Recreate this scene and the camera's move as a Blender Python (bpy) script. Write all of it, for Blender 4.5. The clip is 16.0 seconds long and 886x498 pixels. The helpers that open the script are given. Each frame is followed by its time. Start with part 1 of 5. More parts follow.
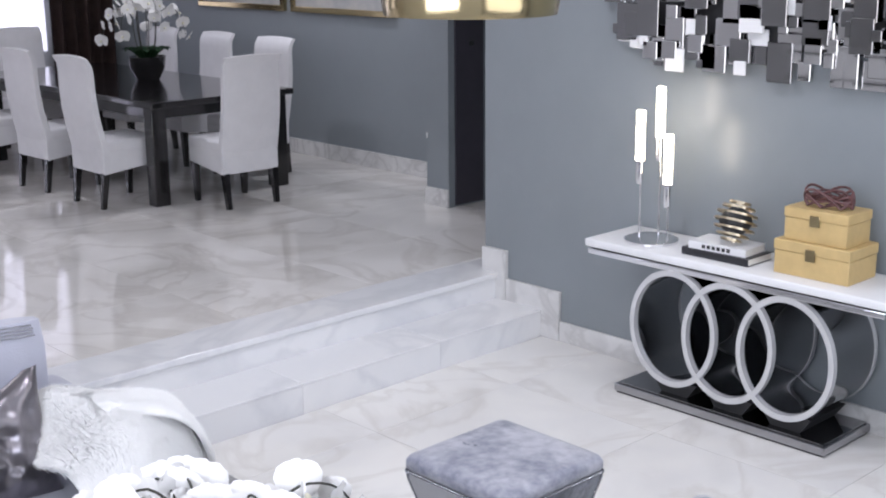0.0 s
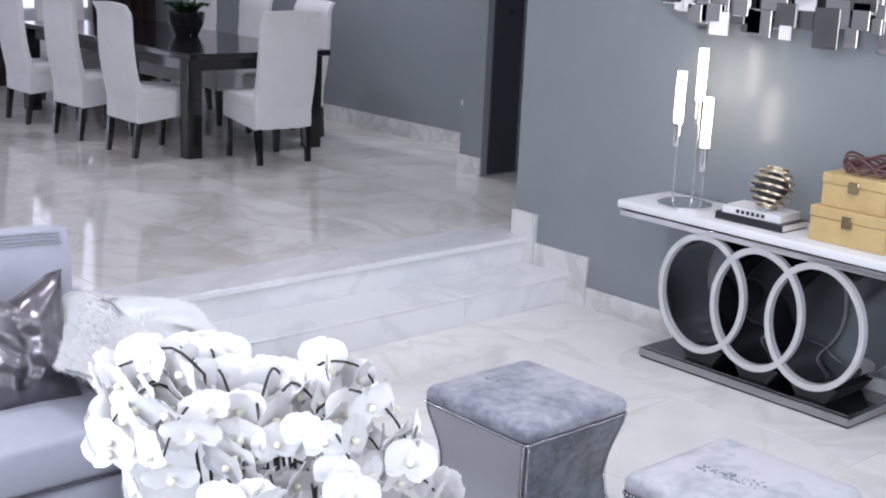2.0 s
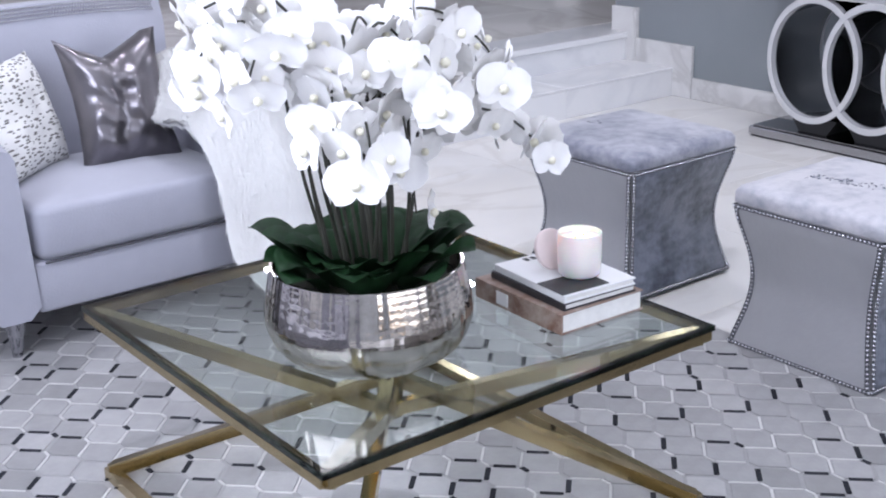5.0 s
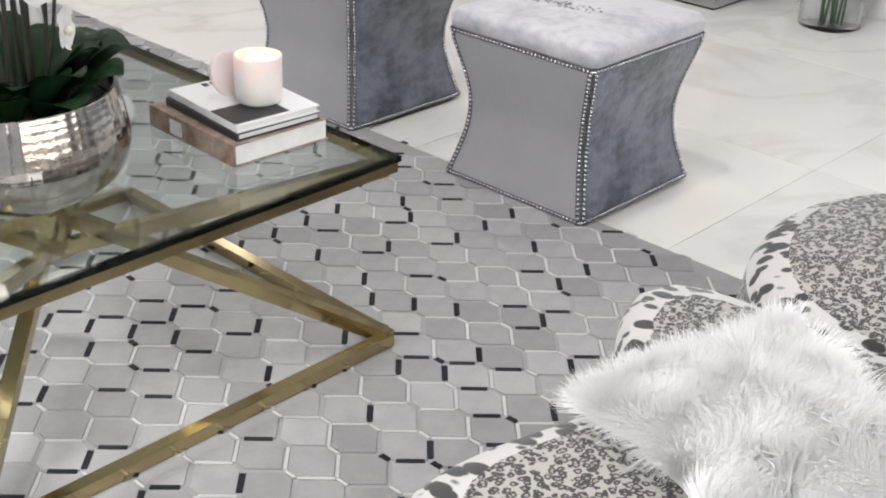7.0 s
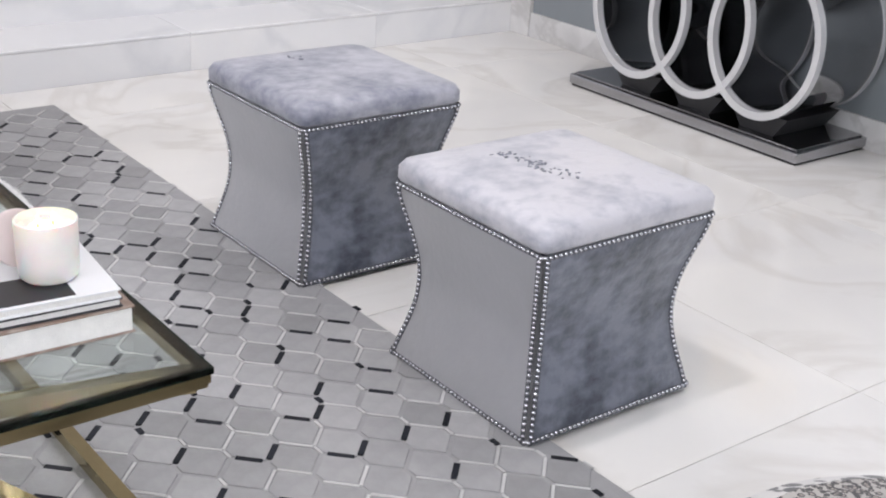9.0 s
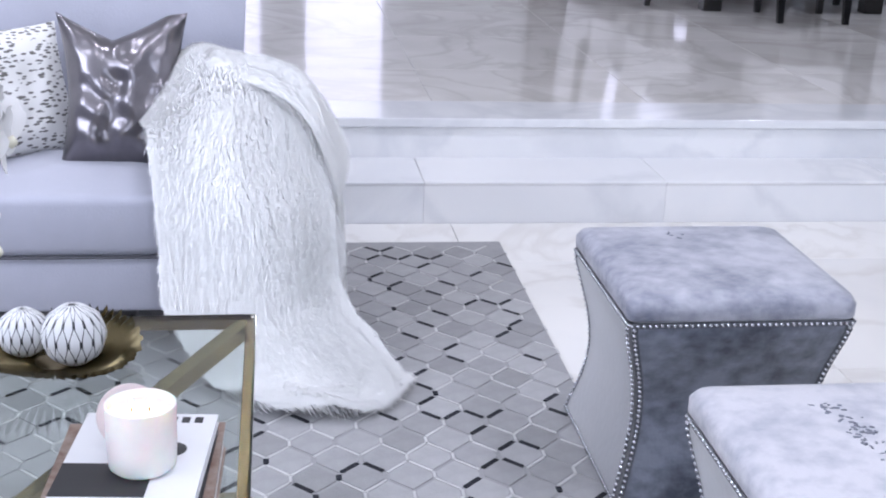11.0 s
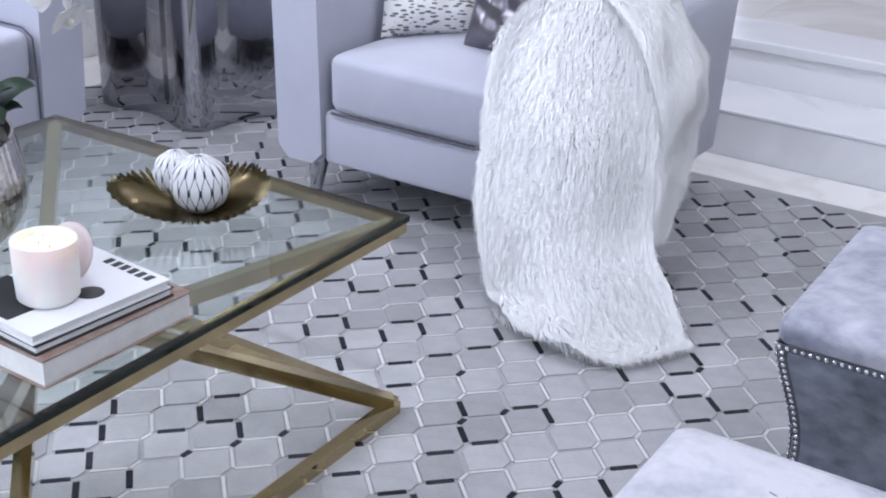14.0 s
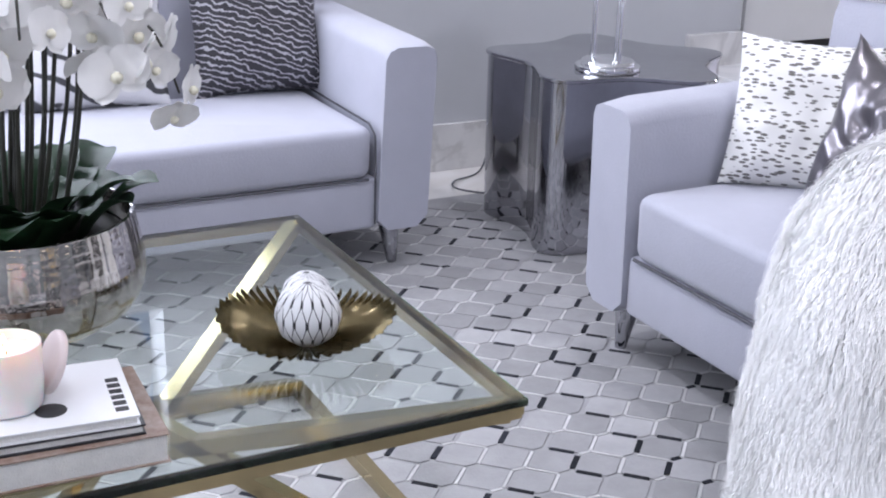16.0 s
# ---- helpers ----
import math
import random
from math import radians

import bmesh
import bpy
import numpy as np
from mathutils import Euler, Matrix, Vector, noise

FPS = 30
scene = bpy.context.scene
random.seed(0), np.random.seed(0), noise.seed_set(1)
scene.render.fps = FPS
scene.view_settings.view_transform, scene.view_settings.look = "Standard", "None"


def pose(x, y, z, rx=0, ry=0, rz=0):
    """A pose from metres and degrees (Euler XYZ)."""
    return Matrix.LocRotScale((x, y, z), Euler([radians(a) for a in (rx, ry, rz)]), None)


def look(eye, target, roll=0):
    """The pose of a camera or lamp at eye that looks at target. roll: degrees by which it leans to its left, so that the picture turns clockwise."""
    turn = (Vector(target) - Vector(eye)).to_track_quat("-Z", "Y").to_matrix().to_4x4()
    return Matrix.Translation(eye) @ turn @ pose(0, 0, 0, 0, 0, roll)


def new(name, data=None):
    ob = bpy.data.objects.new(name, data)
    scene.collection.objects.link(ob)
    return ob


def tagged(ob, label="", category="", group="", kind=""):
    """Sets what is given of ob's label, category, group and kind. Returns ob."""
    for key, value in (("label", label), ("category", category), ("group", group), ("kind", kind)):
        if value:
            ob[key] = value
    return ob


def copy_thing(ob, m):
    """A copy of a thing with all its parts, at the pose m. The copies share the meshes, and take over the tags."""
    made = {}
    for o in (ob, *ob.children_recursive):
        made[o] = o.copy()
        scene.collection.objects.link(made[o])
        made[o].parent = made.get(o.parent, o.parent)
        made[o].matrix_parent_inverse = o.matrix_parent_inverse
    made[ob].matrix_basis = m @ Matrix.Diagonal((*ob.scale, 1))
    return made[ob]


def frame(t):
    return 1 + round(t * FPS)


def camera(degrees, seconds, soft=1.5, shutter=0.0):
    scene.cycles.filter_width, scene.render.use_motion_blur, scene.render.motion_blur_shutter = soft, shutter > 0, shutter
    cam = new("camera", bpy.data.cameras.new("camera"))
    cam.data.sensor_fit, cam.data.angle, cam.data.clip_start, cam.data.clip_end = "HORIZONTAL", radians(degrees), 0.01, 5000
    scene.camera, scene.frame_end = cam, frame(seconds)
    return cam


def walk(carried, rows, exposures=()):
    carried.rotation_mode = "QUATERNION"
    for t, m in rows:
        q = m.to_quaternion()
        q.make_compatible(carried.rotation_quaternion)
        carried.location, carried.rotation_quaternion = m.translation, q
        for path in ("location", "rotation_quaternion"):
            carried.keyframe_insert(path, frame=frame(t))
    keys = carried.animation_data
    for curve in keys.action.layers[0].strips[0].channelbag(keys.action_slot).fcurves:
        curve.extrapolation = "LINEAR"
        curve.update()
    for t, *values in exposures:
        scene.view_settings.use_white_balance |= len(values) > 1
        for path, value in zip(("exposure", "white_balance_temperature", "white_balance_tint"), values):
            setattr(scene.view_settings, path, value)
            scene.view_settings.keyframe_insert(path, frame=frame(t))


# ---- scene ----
cam = camera(38.8, 16.0, soft=2.0)
PATH = [
    (0, (-1.483, -1.964, 2.235), (-0.15, -0.557, 1.743), -0.5),
    (0.5, (-1.496, -1.969, 2.18), (-0.173, -0.548, 1.697), 0.0),
    (1, (-1.514, -1.974, 2.117), (-0.209, -0.535, 1.641), 0.8),
    (1.5, (-1.505, -1.979, 2.048), (-0.208, -0.533, 1.572), 1.9),
    (2, (-1.508, -1.957, 1.983), (-0.202, -0.524, 1.494), 2.6),
    (2.5, (-1.541, -1.97, 1.93), (-0.268, -0.516, 1.416), 2.2),
    (3, (-1.517, -1.959, 1.883), (-0.276, -0.488, 1.339), 1.4),
    (5.5, (-1.511, -2.029, 1.447), (-0.375, -0.548, 0.73), -1.6),
    (6, (-1.477, -2.013, 1.443), (-0.261, -0.668, 0.599), -0.2),
    (6.5, (-1.386, -2.047, 1.437), (-0.11, -0.79, 0.546), 0.8),
    (7, (-1.207, -2.059, 1.427), (0.096, -0.843, 0.519), 1.9),
    (7.5, (-1.025, -2.065, 1.418), (0.258, -0.842, 0.492), 2.3),
    (8, (-0.799, -2.063, 1.406), (0.445, -0.794, 0.488), 2.8),
    (8.5, (-0.56, -2.027, 1.39), (0.639, -0.688, 0.512), 3.4),
    (9, (-0.35, -1.915, 1.367), (0.802, -0.477, 0.588), 3.5),
    (9.5, (-0.143, -1.852, 1.402), (0.799, -0.227, 0.717), 2.3),
    (10, (0.084, -1.823, 1.407), (0.77, -0.047, 0.793), 1.5),
    (12.3, (0.953, -1.611, 1.374), (0.69, 0.234, 0.649), 3.1),
    (12.5, (1.042, -1.599, 1.38), (0.68, 0.224, 0.642), 3.1),
    (13, (1.286, -1.541, 1.387), (0.656, 0.188, 0.603), 2.4),
    (13.5, (1.515, -1.422, 1.403), (0.663, 0.192, 0.586), 1.8),
    (14, (1.663, -1.268, 1.387), (0.707, 0.287, 0.57), 2.4),
    (14.5, (1.769, -1.053, 1.39), (0.703, 0.436, 0.587), 2.1),
    (15, (1.867, -0.817, 1.384), (0.663, 0.58, 0.611), 1.8),
    (15.5, (1.936, -0.59, 1.375), (0.503, 0.588, 0.629), 1.8),
    (16, (1.932, -0.36, 1.35), (0.279, 0.53, 0.662), 1.8),
]
EXPOSURES = [
    (0, 0.0, 5950, 16), (1.5, 0.0, 5900, 16), (3.0, 0.0, 5700, 18), (5.5, 0.0, 5800, 18), (6.5, 0.0, 6250, 15), (7.5, 0.03, 6800, 11), (8.5, -0.03, 6680, 13), (9.0, 0.05, 6350, 15), (10.0, 0.15, 5900, 19),
    (12.5, 0.05, 5550, 15), (14.0, 0.13, 5650, 17), (15.5, 0.08, 5900, 20), (16.0, 0.2, 5850, 18),
]
walk(cam, [(t, look(eye, target, roll)) for t, eye, target, roll in PATH], exposures=EXPOSURES)

# ---- world, sun, large lights ----
world = bpy.data.worlds.new("daylight")
scene.world = world
world.use_nodes = True
wn = world.node_tree
sky = wn.nodes.new("ShaderNodeTexSky")
sky.sky_type, sky.sun_disc = "NISHITA", False
sky.sun_elevation, sky.sun_rotation = radians(38), radians(200)
wn.links.new(sky.outputs[0], wn.nodes["Background"].inputs[0])
wn.nodes["Background"].inputs[1].default_value = 0.12

FLOOR_X0, FLOOR_X1, FLOOR_Y0 = -2.08, 3.6, -4.6
STEP_Y, STEP2_Y, RISE = 2.58, 2.93, 0.155
DAIS = 2 * RISE
BACK_Y, DINE_X = 10.2, 5.25
CEIL = 3.1


def area_lamp(name, eye, target, sx, sy, power, color):
    data = bpy.data.lights.new(name, "AREA")
    data.shape, data.size, data.size_y, data.energy, data.color = "RECTANGLE", sx, sy, power, color
    ob = new(name, data)
    ob.matrix_world = look(eye, target)
    return ob


# area lamps added out of view to brighten the lounge from south and west
area_lamp("window_daylight_south", (0.4, -4.45, 1.7), (0.4, 0, 0.6), 4.2, 2.3, 78, (0.97, 0.99, 1.0))
area_lamp("window_daylight_west", (-2.03, -0.4, 1.9), (1.2, -0.1, 0.7), 2.1, 1.2, 62, (0.97, 0.99, 1.0))


# ceiling lamps added for light from above; their places are assumed
def downlight(x, y, power):
    data = bpy.data.lights.new("downlight", "AREA")
    data.shape, data.size, data.energy, data.color = "DISK", 0.16, power, (1.0, 0.985, 0.97)
    ob = new("downlight", data)
    ob.matrix_world = pose(x, y, CEIL - 0.012)
    return ob


ADDED_DOWNLIGHTS = [(x, y) for x in (-1.2, 0.6, 2.4) for y in (-0.1, 1.9)] + [(x, y) for x in (-2.4, 0.4, 3.5) for y in (7.0,)] + [(4.5, 5.6)]
for x, y in ADDED_DOWNLIGHTS:
    downlight(x, y, 14.5 if y < 3 else 15)


# ---- materials ----
def mat(name, color, rough=0.5, metal=0.0, vary=0.0, scale=6.0, bump=0.0, bump_scale=60.0, sheen=0.0, coat=0.0,
        spec=0.5, island=0.0, per_object=0.0, dark=None):
    """A plain surface with two scales of variation and fine relief."""
    m = bpy.data.materials.new(name)
    m.use_nodes = True
    nt = m.node_tree
    b = nt.nodes["Principled BSDF"]
    b.inputs["Roughness"].default_value = rough
    b.inputs["Metallic"].default_value = metal
    b.inputs["Specular IOR Level"].default_value = spec
    b.inputs["Sheen Weight"].default_value = sheen
    b.inputs["Coat Weight"].default_value = coat
    b.inputs["Base Color"].default_value = (*color, 1)
    tc = nt.nodes.new("ShaderNodeTexCoord")
    if vary or island or per_object:
        fac = None
        n1 = nt.nodes.new("ShaderNodeTexNoise")
        n1.inputs["Scale"].default_value, n1.inputs["Detail"].default_value = scale, 8
        n1.inputs["Roughness"].default_value = 0.65
        nt.links.new(tc.outputs["Object"], n1.inputs["Vector"])
        ramp = nt.nodes.new("ShaderNodeValToRGB")
        d = dark or tuple(c * (1 - vary) for c in color)
        ramp.color_ramp.elements[0].position, ramp.color_ramp.elements[1].position = 0.32, 0.68
        ramp.color_ramp.elements[0].color = (*d, 1)
        ramp.color_ramp.elements[1].color = (*color, 1)
        nt.links.new(n1.outputs["Fac"], ramp.inputs[0])
        out = ramp.outputs[0]
        if island or per_object:
            src = nt.nodes.new("ShaderNodeNewGeometry").outputs["Random Per Island"] if island else nt.nodes.new("ShaderNodeObjectInfo").outputs["Random"]
            mr = nt.nodes.new("ShaderNodeMapRange")
            amount = island or per_object
            mr.inputs["To Min"].default_value, mr.inputs["To Max"].default_value = 1 - amount, 1 + amount * 0.4
            nt.links.new(src, mr.inputs["Value"])
            mul = nt.nodes.new("ShaderNodeVectorMath")
            mul.operation = "SCALE"
            nt.links.new(out, mul.inputs[0])
            nt.links.new(mr.outputs[0], mul.inputs["Scale"])
            out = mul.outputs[0]
        nt.links.new(out, b.inputs["Base Color"])
    if bump:
        n2 = nt.nodes.new("ShaderNodeTexNoise")
        n2.inputs["Scale"].default_value, n2.inputs["Detail"].default_value = bump_scale, 4
        nt.links.new(tc.outputs["Object"], n2.inputs["Vector"])
        bp = nt.nodes.new("ShaderNodeBump")
        bp.inputs["Strength"].default_value, bp.inputs["Distance"].default_value = bump, 0.01
        nt.links.new(n2.outputs["Fac"], bp.inputs["Height"])
        nt.links.new(bp.outputs[0], b.inputs["Normal"])
    return m


def marble(name, base, vein, rough, scale=1.2, vein_amount=0.5, warm=None):
    """Polished stone: clouds, thin wandering veins, a per-slab shift."""
    m = bpy.data.materials.new(name)
    m.use_nodes = True
    nt = m.node_tree
    b = nt.nodes["Principled BSDF"]
    b.inputs["Roughness"].default_value = rough
    geo = nt.nodes.new("ShaderNodeNewGeometry")
    info = nt.nodes.new("ShaderNodeObjectInfo")
    off = nt.nodes.new("ShaderNodeVectorMath")
    off.operation = "MULTIPLY_ADD"
    nt.links.new(info.outputs["Random"], off.inputs[0])
    off.inputs[1].default_value = (7.3, 3.1, 5.7)
    nt.links.new(geo.outputs["Position"], off.inputs[2])
    cloud = nt.nodes.new("ShaderNodeTexNoise")
    cloud.inputs["Scale"].default_value, cloud.inputs["Detail"].default_value = scale * 1.5, 9
    cloud.inputs["Distortion"].default_value = 0.8
    nt.links.new(off.outputs[0], cloud.inputs["Vector"])
    cr = nt.nodes.new("ShaderNodeValToRGB")
    cr.color_ramp.elements[0].position, cr.color_ramp.elements[1].position = 0.35, 0.62
    cr.color_ramp.elements[0].color = (*(warm or tuple(c * 0.82 for c in base)), 1)
    cr.color_ramp.elements[1].color = (*base, 1)
    nt.links.new(cloud.outputs["Fac"], cr.inputs[0])
    vn = nt.nodes.new("ShaderNodeTexNoise")
    vn.inputs["Scale"].default_value, vn.inputs["Detail"].default_value = scale, 7
    vn.inputs["Distortion"].default_value = 1.6
    nt.links.new(off.outputs[0], vn.inputs["Vector"])
    vr = nt.nodes.new("ShaderNodeValToRGB")
    e = vr.color_ramp.elements
    e[0].position, e[0].color = 0.455, (0, 0, 0, 1)
    e[1].position, e[1].color = 0.56, (0, 0, 0, 1)
    mid = e.new(0.5)
    mid.color = (vein_amount, vein_amount, vein_amount, 1)
    nt.links.new(vn.outputs["Fac"], vr.inputs[0])
    mix = nt.nodes.new("ShaderNodeMix")
    mix.data_type = "RGBA"
    nt.links.new(vr.outputs[0], mix.inputs["Factor"])
    nt.links.new(cr.outputs[0], mix.inputs[6])
    mix.inputs[7].default_value = (*vein, 1)
    nt.links.new(mix.outputs[2], b.inputs["Base Color"])
    return m


def spotted(name, base, spot, scale, cover, stretch=(1, 1, 1)):
    """Animal print: dark spots of uneven size, broken by noise."""
    m = bpy.data.materials.new(name)
    m.use_nodes = True
    nt = m.node_tree
    b = nt.nodes["Principled BSDF"]
    b.inputs["Roughness"].default_value = 0.75
    b.inputs["Sheen Weight"].default_value = 0.3
    tc = nt.nodes.new("ShaderNodeTexCoord")
    mp = nt.nodes.new("ShaderNodeMapping")
    mp.inputs["Scale"].default_value = stretch
    nt.links.new(tc.outputs["Object"], mp.inputs["Vector"])
    warp = nt.nodes.new("ShaderNodeTexNoise")
    warp.inputs["Scale"].default_value = scale * 0.6
    nt.links.new(mp.outputs[0], warp.inputs["Vector"])
    add = nt.nodes.new("ShaderNodeVectorMath")
    add.operation = "MULTIPLY_ADD"
    nt.links.new(warp.outputs["Color"], add.inputs[0])
    add.inputs[1].default_value = (0.45 / scale,) * 3
    nt.links.new(mp.outputs[0], add.inputs[2])
    vo = nt.nodes.new("ShaderNodeTexVoronoi")
    vo.inputs["Scale"].default_value = scale
    nt.links.new(add.outputs[0], vo.inputs["Vector"])
    ramp = nt.nodes.new("ShaderNodeValToRGB")
    e = ramp.color_ramp.elements
    e[0].position, e[0].color = cover, (*spot, 1)
    e[1].position, e[1].color = cover + 0.06, (*base, 1)
    nt.links.new(vo.outputs["Distance"], ramp.inputs[0])
    nt.links.new(ramp.outputs[0], b.inputs["Base Color"])
    return m


def rosettes(name, base, spot, heart, scale):
    """Leopard print: broken dark rings with a tan heart."""
    m = bpy.data.materials.new(name)
    m.use_nodes = True
    nt = m.node_tree
    b = nt.nodes["Principled BSDF"]
    b.inputs["Roughness"].default_value = 0.75
    b.inputs["Sheen Weight"].default_value = 0.3
    tc = nt.nodes.new("ShaderNodeTexCoord")
    warp = nt.nodes.new("ShaderNodeTexNoise")
    warp.inputs["Scale"].default_value, warp.inputs["Detail"].default_value = scale * 0.9, 3
    nt.links.new(tc.outputs["Object"], warp.inputs["Vector"])
    add = nt.nodes.new("ShaderNodeVectorMath")
    add.operation = "MULTIPLY_ADD"
    nt.links.new(warp.outputs["Color"], add.inputs[0])
    add.inputs[1].default_value = (0.9 / scale,) * 3
    nt.links.new(tc.outputs["Object"], add.inputs[2])
    vo = nt.nodes.new("ShaderNodeTexVoronoi")
    vo.inputs["Scale"].default_value = scale
    nt.links.new(add.outputs[0], vo.inputs["Vector"])
    brk = nt.nodes.new("ShaderNodeTexNoise")
    brk.inputs["Scale"].default_value, brk.inputs["Detail"].default_value = scale * 1.7, 2
    nt.links.new(tc.outputs["Object"], brk.inputs["Vector"])
    mul = nt.nodes.new("ShaderNodeMath")
    mul.operation = "MULTIPLY_ADD"
    nt.links.new(brk.outputs["Fac"], mul.inputs[0])
    mul.inputs[1].default_value = 0.34
    nt.links.new(vo.outputs["Distance"], mul.inputs[2])
    ramp = nt.nodes.new("ShaderNodeValToRGB")
    e = ramp.color_ramp.elements
    e[0].position, e[0].color = 0.40, (*heart, 1)
    e[1].position, e[1].color = 0.74, (*base, 1)
    for p, c in ((0.44, spot), (0.69, spot)):
        x = e.new(p)
        x.color = (*c, 1)
    nt.links.new(mul.outputs[0], ramp.inputs[0])
    nt.links.new(ramp.outputs[0], b.inputs["Base Color"])
    return m


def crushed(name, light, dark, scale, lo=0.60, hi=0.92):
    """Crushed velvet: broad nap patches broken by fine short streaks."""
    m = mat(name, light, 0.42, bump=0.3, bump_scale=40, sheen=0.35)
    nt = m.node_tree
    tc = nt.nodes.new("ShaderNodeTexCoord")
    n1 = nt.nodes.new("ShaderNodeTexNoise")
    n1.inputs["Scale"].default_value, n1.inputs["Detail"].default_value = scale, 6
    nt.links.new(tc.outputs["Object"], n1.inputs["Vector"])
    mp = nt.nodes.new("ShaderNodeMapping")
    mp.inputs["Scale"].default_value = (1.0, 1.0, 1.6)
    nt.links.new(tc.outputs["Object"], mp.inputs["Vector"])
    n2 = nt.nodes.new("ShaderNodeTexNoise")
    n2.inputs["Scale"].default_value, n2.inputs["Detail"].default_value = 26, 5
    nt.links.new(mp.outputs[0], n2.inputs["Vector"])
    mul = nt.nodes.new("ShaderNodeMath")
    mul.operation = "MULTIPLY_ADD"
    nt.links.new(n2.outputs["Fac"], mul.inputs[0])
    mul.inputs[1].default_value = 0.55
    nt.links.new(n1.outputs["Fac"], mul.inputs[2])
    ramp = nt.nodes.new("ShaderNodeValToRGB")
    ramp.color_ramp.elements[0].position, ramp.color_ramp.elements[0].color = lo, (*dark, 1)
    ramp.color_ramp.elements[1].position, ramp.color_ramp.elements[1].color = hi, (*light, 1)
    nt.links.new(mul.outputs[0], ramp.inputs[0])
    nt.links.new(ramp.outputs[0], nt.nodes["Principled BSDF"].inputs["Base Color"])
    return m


def glass(name, color=(0.93, 0.98, 0.96), rough=0.0):
    m = bpy.data.materials.new(name)
    m.use_nodes = True
    b = m.node_tree.nodes["Principled BSDF"]
    b.inputs["Base Color"].default_value = (*color, 1)
    b.inputs["Transmission Weight"].default_value = 1.0
    b.inputs["Roughness"].default_value = rough
    b.inputs["IOR"].default_value = 1.45
    return m


def glow(name, color, power):
    m = bpy.data.materials.new(name)
    m.use_nodes = True
    b = m.node_tree.nodes["Principled BSDF"]
    b.inputs["Base Color"].default_value = (*color, 1)
    b.inputs["Emission Color"].default_value = (*color, 1)
    b.inputs["Emission Strength"].default_value = power
    return m


WALL = mat("grey_wall_paint", (0.265, 0.29, 0.31), 0.55, vary=0.06, scale=3, bump=0.06, bump_scale=220)
WALL_SATIN = mat("grey_silk_wall_paint", (0.235, 0.26, 0.28), 0.5, vary=0.06, scale=3, bump=0.03, bump_scale=220, coat=1.0)
WALL_SATIN.node_tree.nodes["Principled BSDF"].inputs["Coat Roughness"].default_value = 0.24
WALL2 = mat("pale_wall_paint", (0.55, 0.56, 0.58), 0.6, vary=0.05, scale=3, bump=0.05, bump_scale=200)
WHITE = mat("white_paint", (0.78, 0.78, 0.78), 0.5, vary=0.04, scale=4)
CEILM = mat("ceiling_paint", (0.85, 0.85, 0.84), 0.8, vary=0.03)
TILE = marble("cream_marble_tile", (0.85, 0.83, 0.795), (0.60, 0.56, 0.51), 0.09, 1.1, 0.34, (0.78, 0.765, 0.745))
DAISM = marble("beige_marble_floor", (0.82, 0.795, 0.765), (0.52, 0.48, 0.44), 0.07, 1.0, 0.40, (0.71, 0.685, 0.65))
STEPM = marble("white_marble_step", (0.83, 0.825, 0.825), (0.58, 0.59, 0.62), 0.14, 0.8, 0.36, (0.76, 0.765, 0.78))
SKIRT = marble("white_marble_skirting", (0.78, 0.77, 0.76), (0.50, 0.49, 0.48), 0.2, 2.5, 0.6)
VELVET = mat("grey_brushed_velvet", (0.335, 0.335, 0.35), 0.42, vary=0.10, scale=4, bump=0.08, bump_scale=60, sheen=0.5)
# the dark base carries the shade on the stools' y-facing sides
VELVET_SHADED = crushed("grey_crushed_velvet", (0.185, 0.20, 0.245), (0.042, 0.05, 0.07), 7.0)
# the pale base holds top light and nap sheen as colour
VELVET_TOP_SHEEN = crushed("pale_crushed_velvet", (0.53, 0.52, 0.555), (0.31, 0.32, 0.37), 5.0, 0.56, 0.80)
VELVET_TOP_DULL = crushed("mottled_crushed_velvet", (0.41, 0.41, 0.46), (0.14, 0.15, 0.20), 5.0, 0.58, 0.92)
STUD = mat("nickel_stud", (0.52, 0.52, 0.55), 0.2, 1.0)
SOFA = mat("lavender_grey_upholstery", (0.405, 0.41, 0.475), 0.8, vary=0.09, scale=5, bump=0.12, bump_scale=160, sheen=0.35)
PIPING = mat("dark_piping", (0.06, 0.06, 0.07), 0.6)
GOLD = mat("brushed_gold_metal", (0.52, 0.42, 0.235), 0.14, 1.0, vary=0.12, scale=9)
RINGM = mat("silver_ring_edge", (0.66, 0.66, 0.67), 0.25, 0.35, vary=0.08, scale=9)
ANTIQUE = mat("antique_gold_metal", (0.31, 0.25, 0.135), 0.24, 1.0, vary=0.2, scale=12)
CHROME = mat("polished_chrome", (0.78, 0.78, 0.80), 0.06, 1.0)
SMOKE = mat("smoked_steel", (0.46, 0.46, 0.49), 0.06, 1.0, vary=0.2, scale=5)
GLASS = glass("table_glass", (0.82, 0.89, 0.86))
EDGE = glass("green_glass_edge", (0.12, 0.22, 0.18), 0.05)
CLEAR = glass("clear_glass", (0.97, 0.99, 0.99))
LEAF = mat("orchid_leaf", (0.026, 0.078, 0.030), 0.42, vary=0.45, scale=14, coat=0.08, spec=0.3)
STEM = mat("dark_stem", (0.035, 0.035, 0.025), 0.5, vary=0.3, scale=30)
PETAL = mat("white_orchid_petal", (0.86, 0.85, 0.84), 0.55, vary=0.06, scale=25, island=0.06)
LIP = mat("orchid_lip", (0.83, 0.80, 0.64), 0.5, vary=0.2, scale=40)
WAX = mat("white_candle_wax", (0.86, 0.83, 0.80), 0.45, vary=0.05, scale=20)
FLAME = glow("candle_flame", (1.0, 0.62, 0.25), 14)
